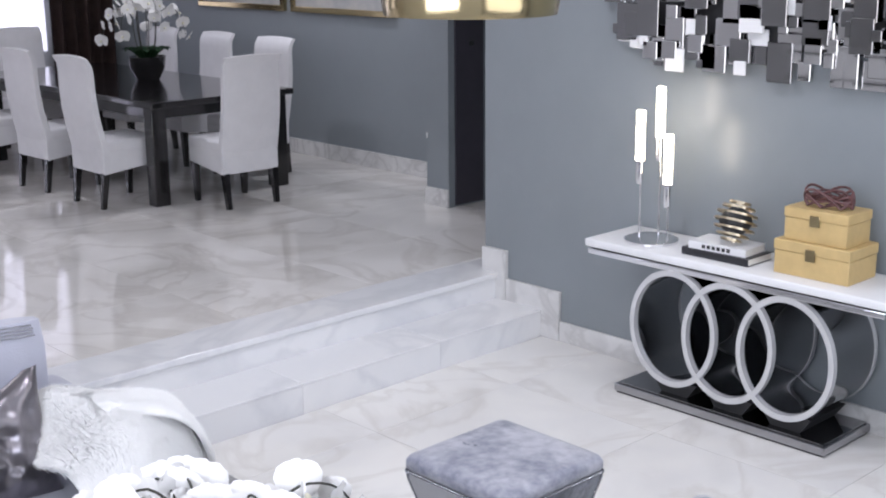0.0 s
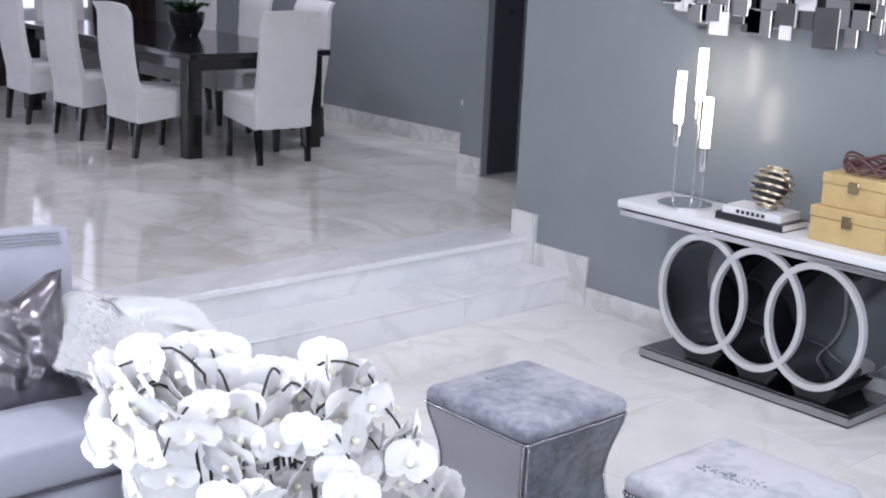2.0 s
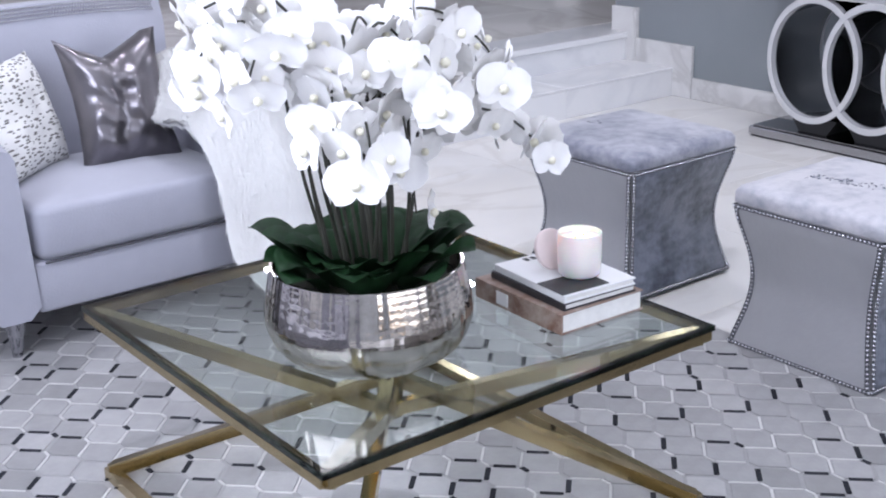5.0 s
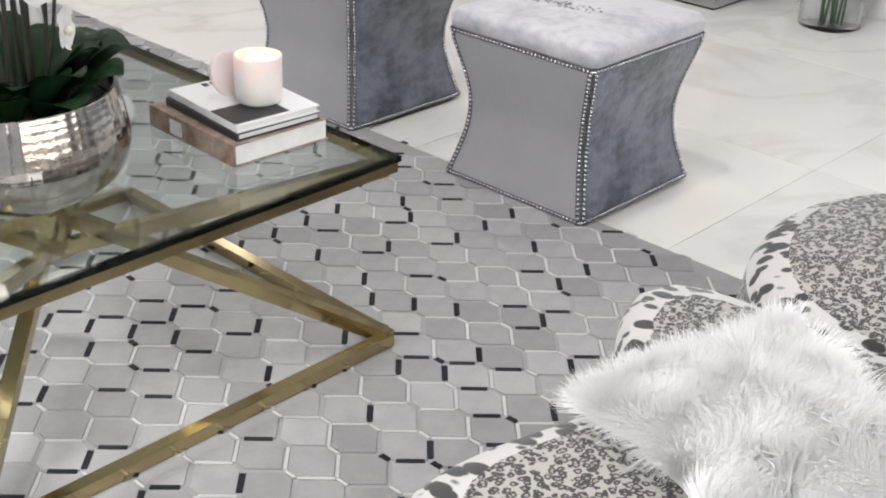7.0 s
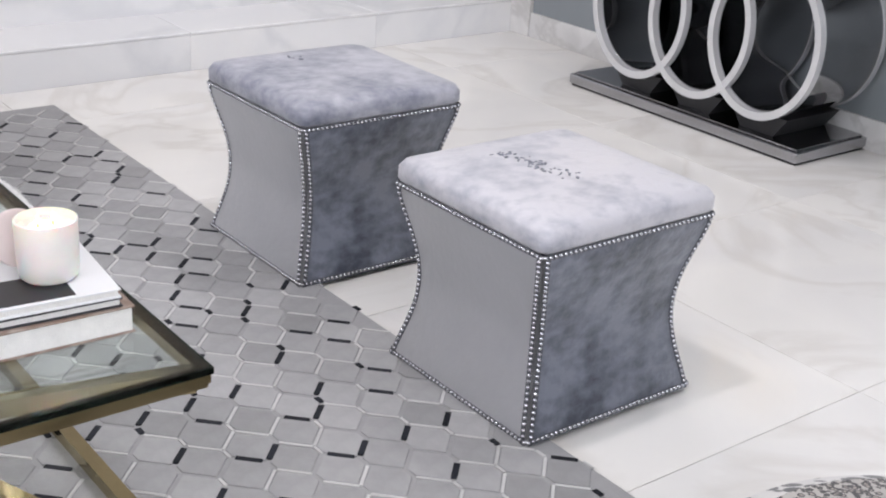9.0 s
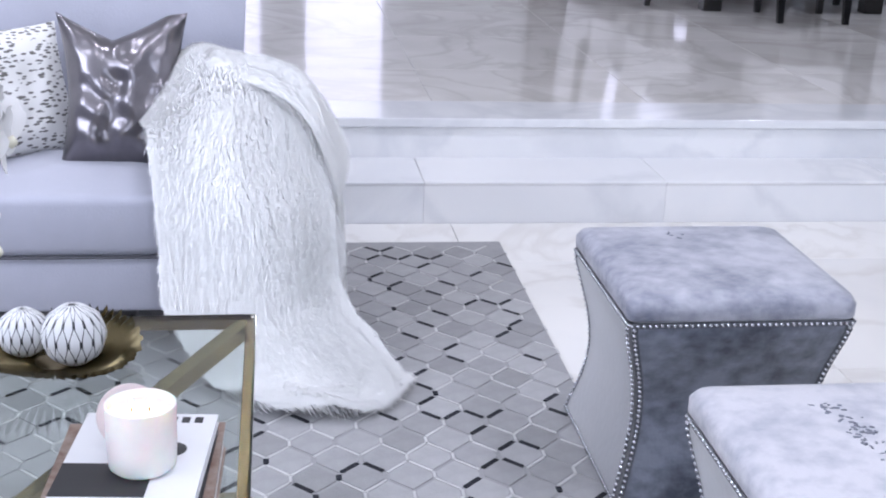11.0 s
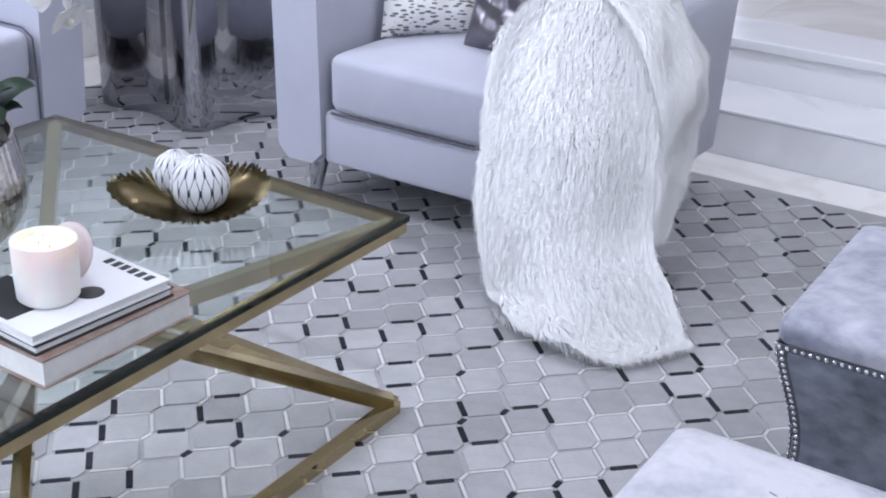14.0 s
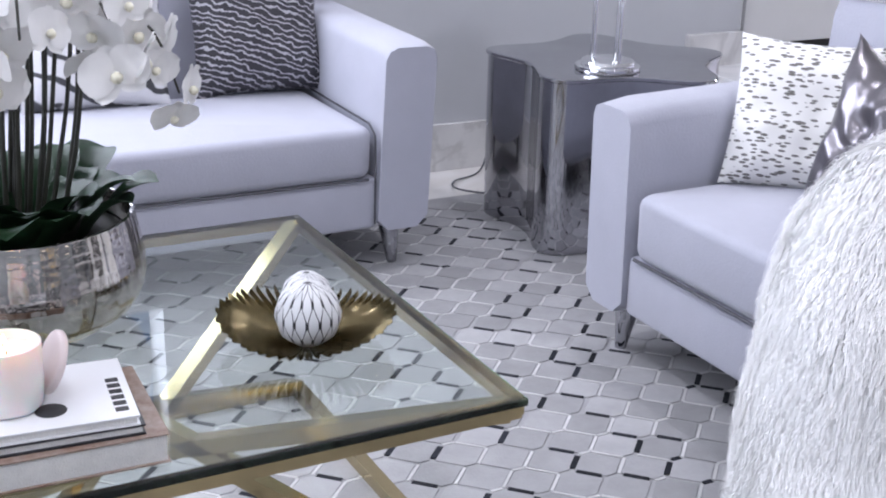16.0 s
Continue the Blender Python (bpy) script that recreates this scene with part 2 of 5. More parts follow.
MOLTEN = glow("molten_wax", (1.0, 0.70, 0.44), 1.5)
WAX.node_tree.nodes["Principled BSDF"].inputs["Subsurface Weight"].default_value = 0.5
WAX.node_tree.nodes["Principled BSDF"].inputs["Subsurface Scale"].default_value = 0.03
PAPER = mat("book_pages", (0.84, 0.825, 0.79), 0.8, vary=0.12, scale=40, bump=0.3, bump_scale=300)
COVER_W = mat("white_book_cover", (0.80, 0.80, 0.81), 0.35, vary=0.04)
COVER_B = mat("black_book_cover", (0.025, 0.025, 0.03), 0.35, vary=0.2)
COVER_R = mat("brown_book_cover", (0.16, 0.075, 0.045), 0.4, vary=0.5, scale=22, dark=(0.40, 0.33, 0.28))
INK = mat("black_ink", (0.02, 0.02, 0.022), 0.5)
FUR = mat("white_fur", (0.985, 0.98, 0.97), 0.8, vary=0.02, scale=7, island=0.02, sheen=1.0)
for furm in (FUR,):
    nt = furm.node_tree
    tr = nt.nodes.new("ShaderNodeBsdfTranslucent")
    tr.inputs["Color"].default_value = (0.99, 0.985, 0.975, 1)
    mx = nt.nodes.new("ShaderNodeMixShader")
    mx.inputs[0].default_value = 0.10
    nt.links.new(nt.nodes["Principled BSDF"].outputs[0], mx.inputs[1])
    nt.links.new(tr.outputs[0], mx.inputs[2])
    nt.links.new(mx.outputs[0], nt.nodes["Material Output"].inputs[0])
FUR_SKIN = mat("white_fur_base", (0.98, 0.975, 0.965), 0.9, vary=0.03, scale=12, bump=0.3, bump_scale=90)
FUR_GREY = mat("grey_brown_fur", (0.34, 0.31, 0.28), 0.8, vary=0.4, scale=12, island=0.3)
LEO_BIG = spotted("large_leopard_print", (0.55, 0.53, 0.515), (0.02, 0.018, 0.02), 25, 0.44, (1.45, 0.8, 1))
LEO_FINE = rosettes("fine_leopard_print", (0.40, 0.375, 0.35), (0.025, 0.022, 0.024), (0.32, 0.28, 0.25), 92)
BLACKWOOD = mat("black_lacquered_wood", (0.012, 0.011, 0.012), 0.16, vary=0.3, scale=20, coat=0.4)
SLIP = mat("white_slipcover_cloth", (0.74, 0.73, 0.75), 0.85, vary=0.07, scale=8, bump=0.15, bump_scale=120, sheen=0.2)
RUG_BASE = mat("rug_backing", (0.33, 0.327, 0.33), 0.75, vary=0.10, scale=30, bump=0.2, bump_scale=200)
RUG_HEX = mat("grey_hide_patch", (0.37, 0.367, 0.37), 0.6, vary=0.16, scale=16, per_object=0.26, bump=0.15, bump_scale=150)
RUG_HEX_J = mat("grey_hide_patches", (0.37, 0.367, 0.37), 0.6, vary=0.16, scale=16, island=0.26, bump=0.15, bump_scale=150)
RUG_PALE = mat("pale_hide_strip", (0.58, 0.575, 0.57), 0.7, vary=0.1, scale=30, island=0.12)
RUG_DARK = mat("charcoal_hide_strip", (0.020, 0.022, 0.030), 0.7, vary=0.4, scale=30, island=0.4, spec=0.2)
PLINTH = mat("bevelled_grey_mirror", (0.46, 0.46, 0.48), 0.16, 1.0, vary=0.15, scale=6)
MIRROR = mat("mirror_tile", (0.70, 0.70, 0.71), 0.03, 1.0)
MIRROR_D = mat("smoked_mirror_tile", (0.33, 0.33, 0.34), 0.05, 1.0)
DARKPANEL = mat("dark_plum_panel", (0.055, 0.05, 0.065), 0.3, vary=0.15, scale=10)
BROWNCURTAIN = mat("brown_curtain", (0.075, 0.045, 0.04), 0.8, vary=0.3, scale=9)
SILVERFOIL = mat("silver_satin", (0.25, 0.235, 0.255), 0.30, 0.9, vary=0.3, scale=6, bump=0.25, bump_scale=16)
GIFTBOX = mat("honey_box_leather", (0.62, 0.45, 0.20), 0.5, vary=0.15, scale=14)
# emission stands in for daylight passing through the cloth
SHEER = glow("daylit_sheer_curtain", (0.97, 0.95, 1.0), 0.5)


# ---- building blocks ----
def part(name, bm, material, parent=None, label="", smooth=None):
    me = bpy.data.meshes.new(name)
    bm.normal_update()
    if smooth is None:
        smooth = 55 if any(f.smooth for f in bm.faces) else 20
    bm.to_mesh(me)
    bm.free()
    me.shade_smooth()
    me.set_sharp_from_angle(angle=radians(smooth))
    me.materials.append(material)
    ob = new(name, me)
    if parent:
        ob.parent = parent
    if label:
        ob["label"] = label
    return ob


def thing(name, label, category, at=(0, 0, 0), rz=0.0, group="", kind=""):
    ob = new(name)
    ob.empty_display_size = 0.1
    ob.matrix_basis = pose(*at, 0, 0, rz)
    return tagged(ob, label, category, group, kind)


def box(x0, x1, y0, y1, z0, z1, bevel=0.0, seg=2):
    bm = bmesh.new()
    bmesh.ops.create_cube(bm, size=1, matrix=Matrix.Translation(((x0 + x1) / 2, (y0 + y1) / 2, (z0 + z1) / 2)) @ Matrix.Diagonal((x1 - x0, y1 - y0, z1 - z0, 1)))
    if bevel:
        bmesh.ops.bevel(bm, geom=bm.edges[:], offset=bevel, segments=seg, profile=0.5, affect="EDGES")
    return bm


def join(*bms):
    """Joins several bmeshes into the first."""
    out = bms[0]
    for b in bms[1:]:
        me = bpy.data.meshes.new("join")
        b.to_mesh(me)
        b.free()
        out.from_mesh(me)
        bpy.data.meshes.remove(me)
    return out


def lathe(profile, seg=32, at=(0, 0, 0)):
    bm = bmesh.new()
    rings = []
    for r, z in profile:
        if r < 1e-5:
            rings.append([bm.verts.new((at[0], at[1], at[2] + z))])
        else:
            rings.append([bm.verts.new((at[0] + r * math.cos(2 * math.pi * k / seg), at[1] + r * math.sin(2 * math.pi * k / seg), at[2] + z)) for k in range(seg)])
    for a, b in zip(rings, rings[1:]):
        for k in range(seg):
            j = (k + 1) % seg
            if len(a) == 1 and len(b) > 1:
                bm.faces.new((a[0], b[j], b[k]))
            elif len(b) == 1 and len(a) > 1:
                bm.faces.new((a[k], a[j], b[0]))
            elif len(a) > 1:
                bm.faces.new((a[k], a[j], b[j], b[k]))
    for f in bm.faces:
        f.smooth = True
    return bm


def tube(points, radius, seg=8, square=False, closed=False):
    """A bar or wire along points; radius may taper from its first to its second value."""
    bm = bmesh.new()
    pts = [Vector(p) for p in points]
    n = len(pts)
    r0, r1 = radius if isinstance(radius, tuple) else (radius, radius)
    seg = 4 if square else seg
    rings = []
    ref = None
    for i, p in enumerate(pts):
        a, b = pts[(i - 1) % n if closed else max(i - 1, 0)], pts[(i + 1) % n if closed else min(i + 1, n - 1)]
        d = (b - a).normalized()
        if ref is None:
            up = Vector((0, 0, 1)) if abs(d.z) < 0.95 else Vector((0, 1, 0))
            ref = d.cross(up).normalized()
        ref = (ref - d * ref.dot(d)).normalized()
        other = d.cross(ref)
        r = r0 + (r1 - r0) * i / max(n - 1, 1)
        k = math.sqrt(2) if square else 1
        rings.append([bm.verts.new(p + (ref * math.cos(t) + other * math.sin(t)) * r * k) for t in [2 * math.pi * (j + (0.5 if square else 0)) / seg for j in range(seg)]])
    pairs = list(zip(rings, rings[1:])) + ([(rings[-1], rings[0])] if closed else [])
    for a, b in pairs:
        for j in range(seg):
            bm.faces.new((a[j], a[(j + 1) % seg], b[(j + 1) % seg], b[j]))
    if not closed:
        bm.faces.new(rings[0][::-1])
        bm.faces.new(rings[-1])
    for f in bm.faces:
        f.smooth = not square
    return bm


def loft(sections):
    """Closed rings of equal length joined into a capped body."""
    bm = bmesh.new()
    rings = [[bm.verts.new(p) for p in s] for s in sections]
    n = len(rings[0])
    for a, b in zip(rings, rings[1:]):
        for j in range(n):
            bm.faces.new((a[j], a[(j + 1) % n], b[(j + 1) % n], b[j]))
    bm.faces.new(rings[0][::-1])
    bm.faces.new(rings[-1])
    return bm


def rounded_square(h, r, z, n=5, hy=None):
    hy = hy or h
    pts = []
    for cx, cy, a0 in ((h - r, hy - r, 0), (-h + r, hy - r, 90), (-h + r, -hy + r, 180), (h - r, -hy + r, 270)):
        for k in range(n):
            a = radians(a0 + 90 * k / (n - 1))
            pts.append((cx + r * math.cos(a), cy + r * math.sin(a), z))
    return pts


def pillow(w, h, d, puff=0.75, n=18, wrinkle=0.006, seed=0):
    """A scatter cushion standing in the xz plane, pinched at its corners."""
    bm = bmesh.new()
    sides = []
    for s in (1, -1):
        grid = []
        for i in range(n + 1):
            row = []
            for j in range(n + 1):
                u, v = i / n * 2 - 1, j / n * 2 - 1
                t = max(0.0, (1 - u ** 4) * (1 - v ** 4)) ** puff
                pinch = 1 - 0.07 * (1 - u * u) * abs(v) ** 3
                pinch2 = 1 - 0.07 * (1 - v * v) * abs(u) ** 3
                wr = noise.noise(Vector((u * 3 + seed, v * 3, s * 2.0))) * wrinkle * (1 if t > 0 else 0)
                row.append((u * w / 2 * pinch2, s * (d / 2 * t + wr * t), h / 2 + v * h / 2 * pinch))
            grid.append(row)
        sides.append(grid)
    for s, grid in zip((1, -1), sides):
        vs = [[bm.verts.new(p) for p in row] for row in grid]
        for i in range(n):
            for j in range(n):
                f = (vs[i][j], vs[i + 1][j], vs[i + 1][j + 1], vs[i][j + 1])
                bm.faces.new(f if s < 0 else f[::-1])
    bmesh.ops.remove_doubles(bm, verts=bm.verts[:], dist=0.0004)
    return bm


def spline(points, t):
    """Catmull-Rom through points, t from 0 to 1."""
    n = len(points) - 1
    k = min(int(t * n), n - 1)
    f = t * n - k
    p = [Vector(points[min(max(k + d, 0), n)]) for d in (-1, 0, 1, 2)]
    return 0.5 * (2 * p[1] + (p[2] - p[0]) * f + (2 * p[0] - 5 * p[1] + 4 * p[2] - p[3]) * f * f + (3 * p[1] - p[0] - 3 * p[2] + p[3]) * f ** 3)


def strands(samples, length, width, droop, seed, spread=0.5):
    """Fur: thin bent blades on (place, normal, lie) samples."""
    rnd = random.Random(seed)
    verts, faces, normals = [], [], []
    for p, nrm, lie in samples:
        jitter = Vector((rnd.uniform(-1, 1), rnd.uniform(-1, 1), rnd.uniform(-1, 1))) * spread
        ln = length * rnd.uniform(0.55, 1.25)
        tuft = noise.noise_vector(Vector(p) * 16.0)
        tuft = (tuft - nrm * tuft.dot(nrm)) * (0.6 if droop < 0 else 0.3)
        d = (nrm * 0.7 + lie * droop + tuft + jitter * 0.75).normalized()
        side = d.cross(nrm + jitter).normalized() * width * rnd.uniform(0.7, 1.3)
        mid = p + d * ln * 0.55 + nrm * ln * 0.08
        tip = p + (d + lie * 0.4 + tuft * 0.4 + Vector((0, 0, -0.15))).normalized() * ln
        k = len(verts)
        verts += [p - side, p + side, mid + side * 0.6, mid - side * 0.6, tip]
        if (side.cross(mid - p)).dot(nrm) > 0:
            faces += [(k, k + 1, k + 2, k + 3), (k + 3, k + 2, k + 4)]
        else:
            faces += [(k + 3, k + 2, k + 1, k), (k + 4, k + 2, k + 3)]
        normals += [(nrm + Vector((0, 0, 0.8)) + jitter * 0.35).normalized()] * 5
    return verts, faces, normals


def mesh_part(name, verts, faces, material, parent=None, label="", kind="", smooth=True, normals=None):
    me = bpy.data.meshes.new(name)
    me.from_pydata(verts, [], faces)
    if smooth:
        me.shade_smooth()
    if normals:
        me.normals_split_custom_set_from_vertices(normals)
    me.materials.append(material)
    ob = new(name, me)
    if parent:
        ob.parent = parent
    if label:
        ob["label"] = label
    if kind:
        ob["kind"] = kind
    return ob


# ---- the room ----
def slab(name, bm, material, label, category, parent=None):
    ob = part(name, bm, material, parent)
    return tagged(ob, label, category, kind="structure")


floor = slab("floor", box(FLOOR_X0 - 0.3, FLOOR_X1 + 0.3, FLOOR_Y0, STEP_Y, -0.12, -0.006), SKIRT, "polished cream marble tile floor of the sunken lounge", "floor")
wall_console = slab("wall_east", box(FLOOR_X1, FLOOR_X1 + 0.25, FLOOR_Y0, 3.04, -0.1, CEIL), WALL_SATIN, "grey painted wall behind the console", "wall")
# the opening above the sofa is added for the west fill lamp, unseen
wall_sofa = slab("wall_west", join(box(FLOOR_X0 - 0.2, FLOOR_X0, FLOOR_Y0, -1.5, -0.1, CEIL), box(FLOOR_X0 - 0.2, FLOOR_X0, -1.5, 0.7, -0.1, 1.28), box(FLOOR_X0 - 0.2, FLOOR_X0, -1.5, 0.7, 2.55, CEIL), box(FLOOR_X0 - 0.2, FLOOR_X0, 0.7, 3.16, -0.1, CEIL)), WALL2, "pale grey painted wall behind the sofa", "wall")
wall_dining = slab("wall_dining_east", box(DINE_X, DINE_X + 0.2, 3.04, BACK_Y, -0.1, CEIL), WALL, "grey painted dining room wall with marble skirting", "wall")
slab("wall_passage", box(FLOOR_X1 + 0.25, DINE_X + 0.2, 2.87, 3.04, -0.1, CEIL), WALL, "grey painted return wall by the steps", "wall")
ceiling = slab("ceiling", box(-4.6, DINE_X + 0.2, FLOOR_Y0 - 0.1, BACK_Y + 0.1, CEIL, CEIL + 0.15), CEILM, "plain white painted ceiling", "ceiling")
slab("wall_dining_west", box(-4.6, -4.4, 2.96, BACK_Y, -0.1, CEIL), WHITE, "white painted wall of the upper floor", "wall")
slab("wall_upper_south", box(-4.4, FLOOR_X0 - 0.2, 2.96, 3.16, -0.1, CEIL), WHITE, "white painted wall beside the steps", "wall")


def wall_with_openings(name, y, t, x0, x1, openings, material, label):
    """A wall along x with window openings (x0, x1, z0, z1) through it."""
    bms, x = [], x0
    for a, b, z0, z1 in openings:
        bms.append(box(x, a, y, y + t, -0.1, CEIL))
        bms += [box(a, b, y, y + t, z1, CEIL)] + ([box(a, b, y, y + t, -0.1, z0)] if z0 > -0.1 else [])
        x = b
    bms.append(box(x, x1, y, y + t, -0.1, CEIL))
    return slab(name, join(*bms), material, label, "wall")


# unseen wall; its opening is assumed, for the south fill lamp
wall_with_openings("wall_south", FLOOR_Y0 - 0.2, 0.2, FLOOR_X0 - 0.2, FLOOR_X1 + 0.25, [(-1.6, 2.8, 0.4, 2.8)], WALL2, "unseen pale wall with an assumed wide opening")
# the westmost opening is an assumed one, out of view
NORTH_OPEN = [(-3.4, -2.2, DAIS, 2.75), (-0.42, 0.36, DAIS, 2.75), (0.75, 1.5, DAIS, 2.75), (3.62, 4.5, DAIS + 0.75, 2.75)]
wall_with_openings("wall_north", BACK_Y, 0.2, -4.6, DINE_X + 0.2, NORTH_OPEN, WALL2, "pale wall with tall daylit windows")

# steps and dais
step_low = slab("step_lower", box(-4.4, FLOOR_X1, STEP_Y + 0.012, STEP2_Y + 0.02, -0.1, RISE - 0.012), STEPM, "lower white veined marble step", "step")
dais = slab("floor_upper", box(-4.4, DINE_X, STEP2_Y, BACK_Y, -0.1, DAIS - 0.006), STEPM, "raised glossy beige marble dining floor", "floor")
slab("step_nosing", box(-4.4, FLOOR_X1, STEP2_Y - 0.015, STEP2_Y + 0.30, DAIS - 0.035, DAIS + 0.001, 0.006), STEPM, "white marble nosing along the upper step", "step")


def skirting(name, x0, x1, y0, y1, z0, z1, label):
    return slab(name, box(x0, x1, y0, y1, z0, z1, 0.003), SKIRT, label, "baseboard")


skirting("baseboard_east", FLOOR_X1 - 0.016, FLOOR_X1, FLOOR_Y0, 2.449, 0, 0.115, "white marble skirting under the grey wall")
skirting("baseboard_step", FLOOR_X1 - 0.022, FLOOR_X1, 2.449, 2.855, 0, 0.283, "stepped white marble skirting block")
skirting("baseboard_upper_step", FLOOR_X1 - 0.028, FLOOR_X1, 2.855, 3.043, 0, 0.447, "stepped white marble skirting block")
skirting("baseboard_west", FLOOR_X0, FLOOR_X0 + 0.016, FLOOR_Y0, 2.44, 0, 0.18, "white marble skirting under the pale wall")
skirting("baseboard_west_step", FLOOR_X0, FLOOR_X0 + 0.022, 2.44, 2.88, 0, 0.31, "stepped white marble skirting block")
skirting("baseboard_west_upper", FLOOR_X0, FLOOR_X0 + 0.028, 2.88, 3.165, 0, 0.447, "stepped white marble skirting block")
skirting("baseboard_dining", DINE_X - 0.02, DINE_X, 4.60, BACK_Y, DAIS, DAIS + 0.13, "veined marble skirting in the dining room")

# column with a dark panel on the near face
column = thing("column", "grey square column with a dark plum side panel", "column", kind="structure")
part("shaft", box(4.585, DINE_X, 4.375, 4.60, DAIS, CEIL), WALL, column)
part("dark_panel", box(4.645, 4.92, 4.360, 4.376, DAIS + 0.012, CEIL, 0.003), DARKPANEL, column, "dark plum vertical panel")
part("clip", box(4.775, 4.815, 4.345, 4.3595, 1.445, 1.48, 0.003), INK, column, "small black latch plate")
part("switch_plate", box(4.576, 4.5845, 4.585, 4.598, 0.79, 0.83, 0.002), WHITE, column, "small white socket plate")
part("skirting_block", box(4.565, 4.586, 4.37, 4.605, DAIS, DAIS + 0.13, 0.003), SKIRT, column)

# windows of the dining room, with sheers and brown drapes
for k, (a, b, z0, z1) in enumerate(NORTH_OPEN):
    win = thing(f"window_{k + 1}", "tall daylit window behind sheer white curtain", "window", (0, 0, 0), kind="structure")
    fr = join(box(a, a + 0.06, BACK_Y + 0.04, BACK_Y + 0.12, z0, z1), box(b - 0.06, b, BACK_Y + 0.04, BACK_Y + 0.12, z0, z1),
              box(a + 0.06, b - 0.06, BACK_Y + 0.04, BACK_Y + 0.12, z1 - 0.06, z1), box(a + 0.06, b - 0.06, BACK_Y + 0.04, BACK_Y + 0.12, z0, z0 + 0.06))
    part("window_frame", fr, WHITE, win)
    pane = part("pane", box(a + 0.06, b - 0.06, BACK_Y + 0.075, BACK_Y + 0.083, z0 + 0.06, z1 - 0.06), CLEAR, win)
    pane.visible_shadow = False


def curtain(name, x0, x1, y, z0, z1, material, label, folds, depth=0.05):
    bm = bmesh.new()
    n = folds * 8
    rows = []
    for z in (z0, z1):
        rows.append([bm.verts.new((x0 + (x1 - x0) * i / n, y + depth * math.sin(i / n * folds * 2 * math.pi), z)) for i in range(n + 1)])
    for i in range(n):
        bm.faces.new((rows[0][i], rows[0][i + 1], rows[1][i + 1], rows[1][i]))
    bmesh.ops.solidify(bm, geom=bm.faces[:], thickness=0.006)
    ob = part(name, bm, material)
    return tagged(ob, label, "curtain")


# each sheer emits light itself, in place of the sky behind it
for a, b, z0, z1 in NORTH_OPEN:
    curtain("sheer_curtain", a + 0.02, b - 0.02, BACK_Y - 0.06, z0 + 0.02, 2.8, SHEER, "sheer white curtain, daylight put in as emission", 9, 0.03)
for a, b in ((4.5, 5.2), (2.85, 3.6)):
    curtain("brown_drape", a, b, BACK_Y - 0.14, DAIS + 0.02, 2.9, BROWNCURTAIN, "dark brown floor-length drape beside the window", 5)


# white drawer unit on the upper floor beyond the pale wall
drawers = thing("sideboard", "white lacquered drawer unit on the upper floor", "sideboard", (-2.4, 3.95, DAIS))
part("body", box(-0.22, 0.205, -0.70, 0.70, 0.045, 0.80, 0.004), WHITE, drawers)
part("toe_kick", box(-0.20, 0.17, -0.68, 0.68, 0.0, 0.0445), INK, drawers, "recessed black plinth")
for col in range(2):
    for row in range(3):
        front = part("drawer", box(0.2055, 0.226, -0.69 + 0.695 * col, -0.005 + 0.695 * col, 0.05 + 0.25 * row, 0.285 + 0.25 * row, 0.003), WHITE, drawers)
        part("pull", box(0.2265, 0.233, -0.60 + 0.695 * col, -0.10 + 0.695 * col, 0.262 + 0.25 * row, 0.278 + 0.25 * row), INK, front, "black finger pull")


# ---- coffee table ----
TX0, TX1, TY0, TY1, TZ = -0.555, 0.43, -0.41, 0.61, 0.45
table = thing("coffee_table", "square glass coffee table on a crossed gold metal base", "coffee table", ((TX0 + TX1) / 2, (TY0 + TY1) / 2, 0.012))
HX, HY = (TX1 - TX0) / 2, (TY1 - TY0) / 2
TT = TZ - 0.012
top = part("glass_top", box(-HX + 0.004, HX - 0.004, -HY + 0.004, HY - 0.004, TT - 0.012, TT), GLASS, table, "clear glass tabletop")
top.visible_shadow = False
E_ = 0.0035
part("glass_edge", join(*[box(*b, TT - 0.0118, TT - 0.0004) for b in ((-HX, HX, -HY, -HY + E_), (-HX, HX, HY - E_, HY), (-HX, -HX + E_, -HY + E_, HY - E_), (HX - E_, HX, -HY + E_, HY - E_))]), EDGE, table, "green polished glass edge")
B = 0.015
for name, z, B in (("top_rail", TT - 0.012 - 0.010, 0.010), ("floor_rail", 0.014, 0.014)):
    for p, q in (((-HX + B, -HY + B), (HX - B, -HY + B)), ((HX - B, -HY + B), (HX - B, HY - B)), ((HX - B, HY - B), (-HX + B, HY - B)), ((-HX + B, HY - B), (-HX + B, -HY + B))):
        part(name, tube([(*p, z), (*q, z)], B, square=True), GOLD, table)
for sx in (-1, 1):
    for sy in (-1, 1):
        part("lower_brace", tube([(sx * (HX - 0.02), sy * (HY - 0.02), 0.022), (sx * 0.005, sy * 0.005, 0.285)], 0.015, square=True), GOLD, table)
        part("upper_brace", tube([(sx * (HX - 0.02), sy * (HY - 0.02), TT - 0.026), (sx * 0.005, sy * 0.005, 0.205)], 0.015, square=True), GOLD, table)
part("hub", box(-0.022, 0.022, -0.022, 0.022, 0.185, 0.31, 0.004), GOLD, table)


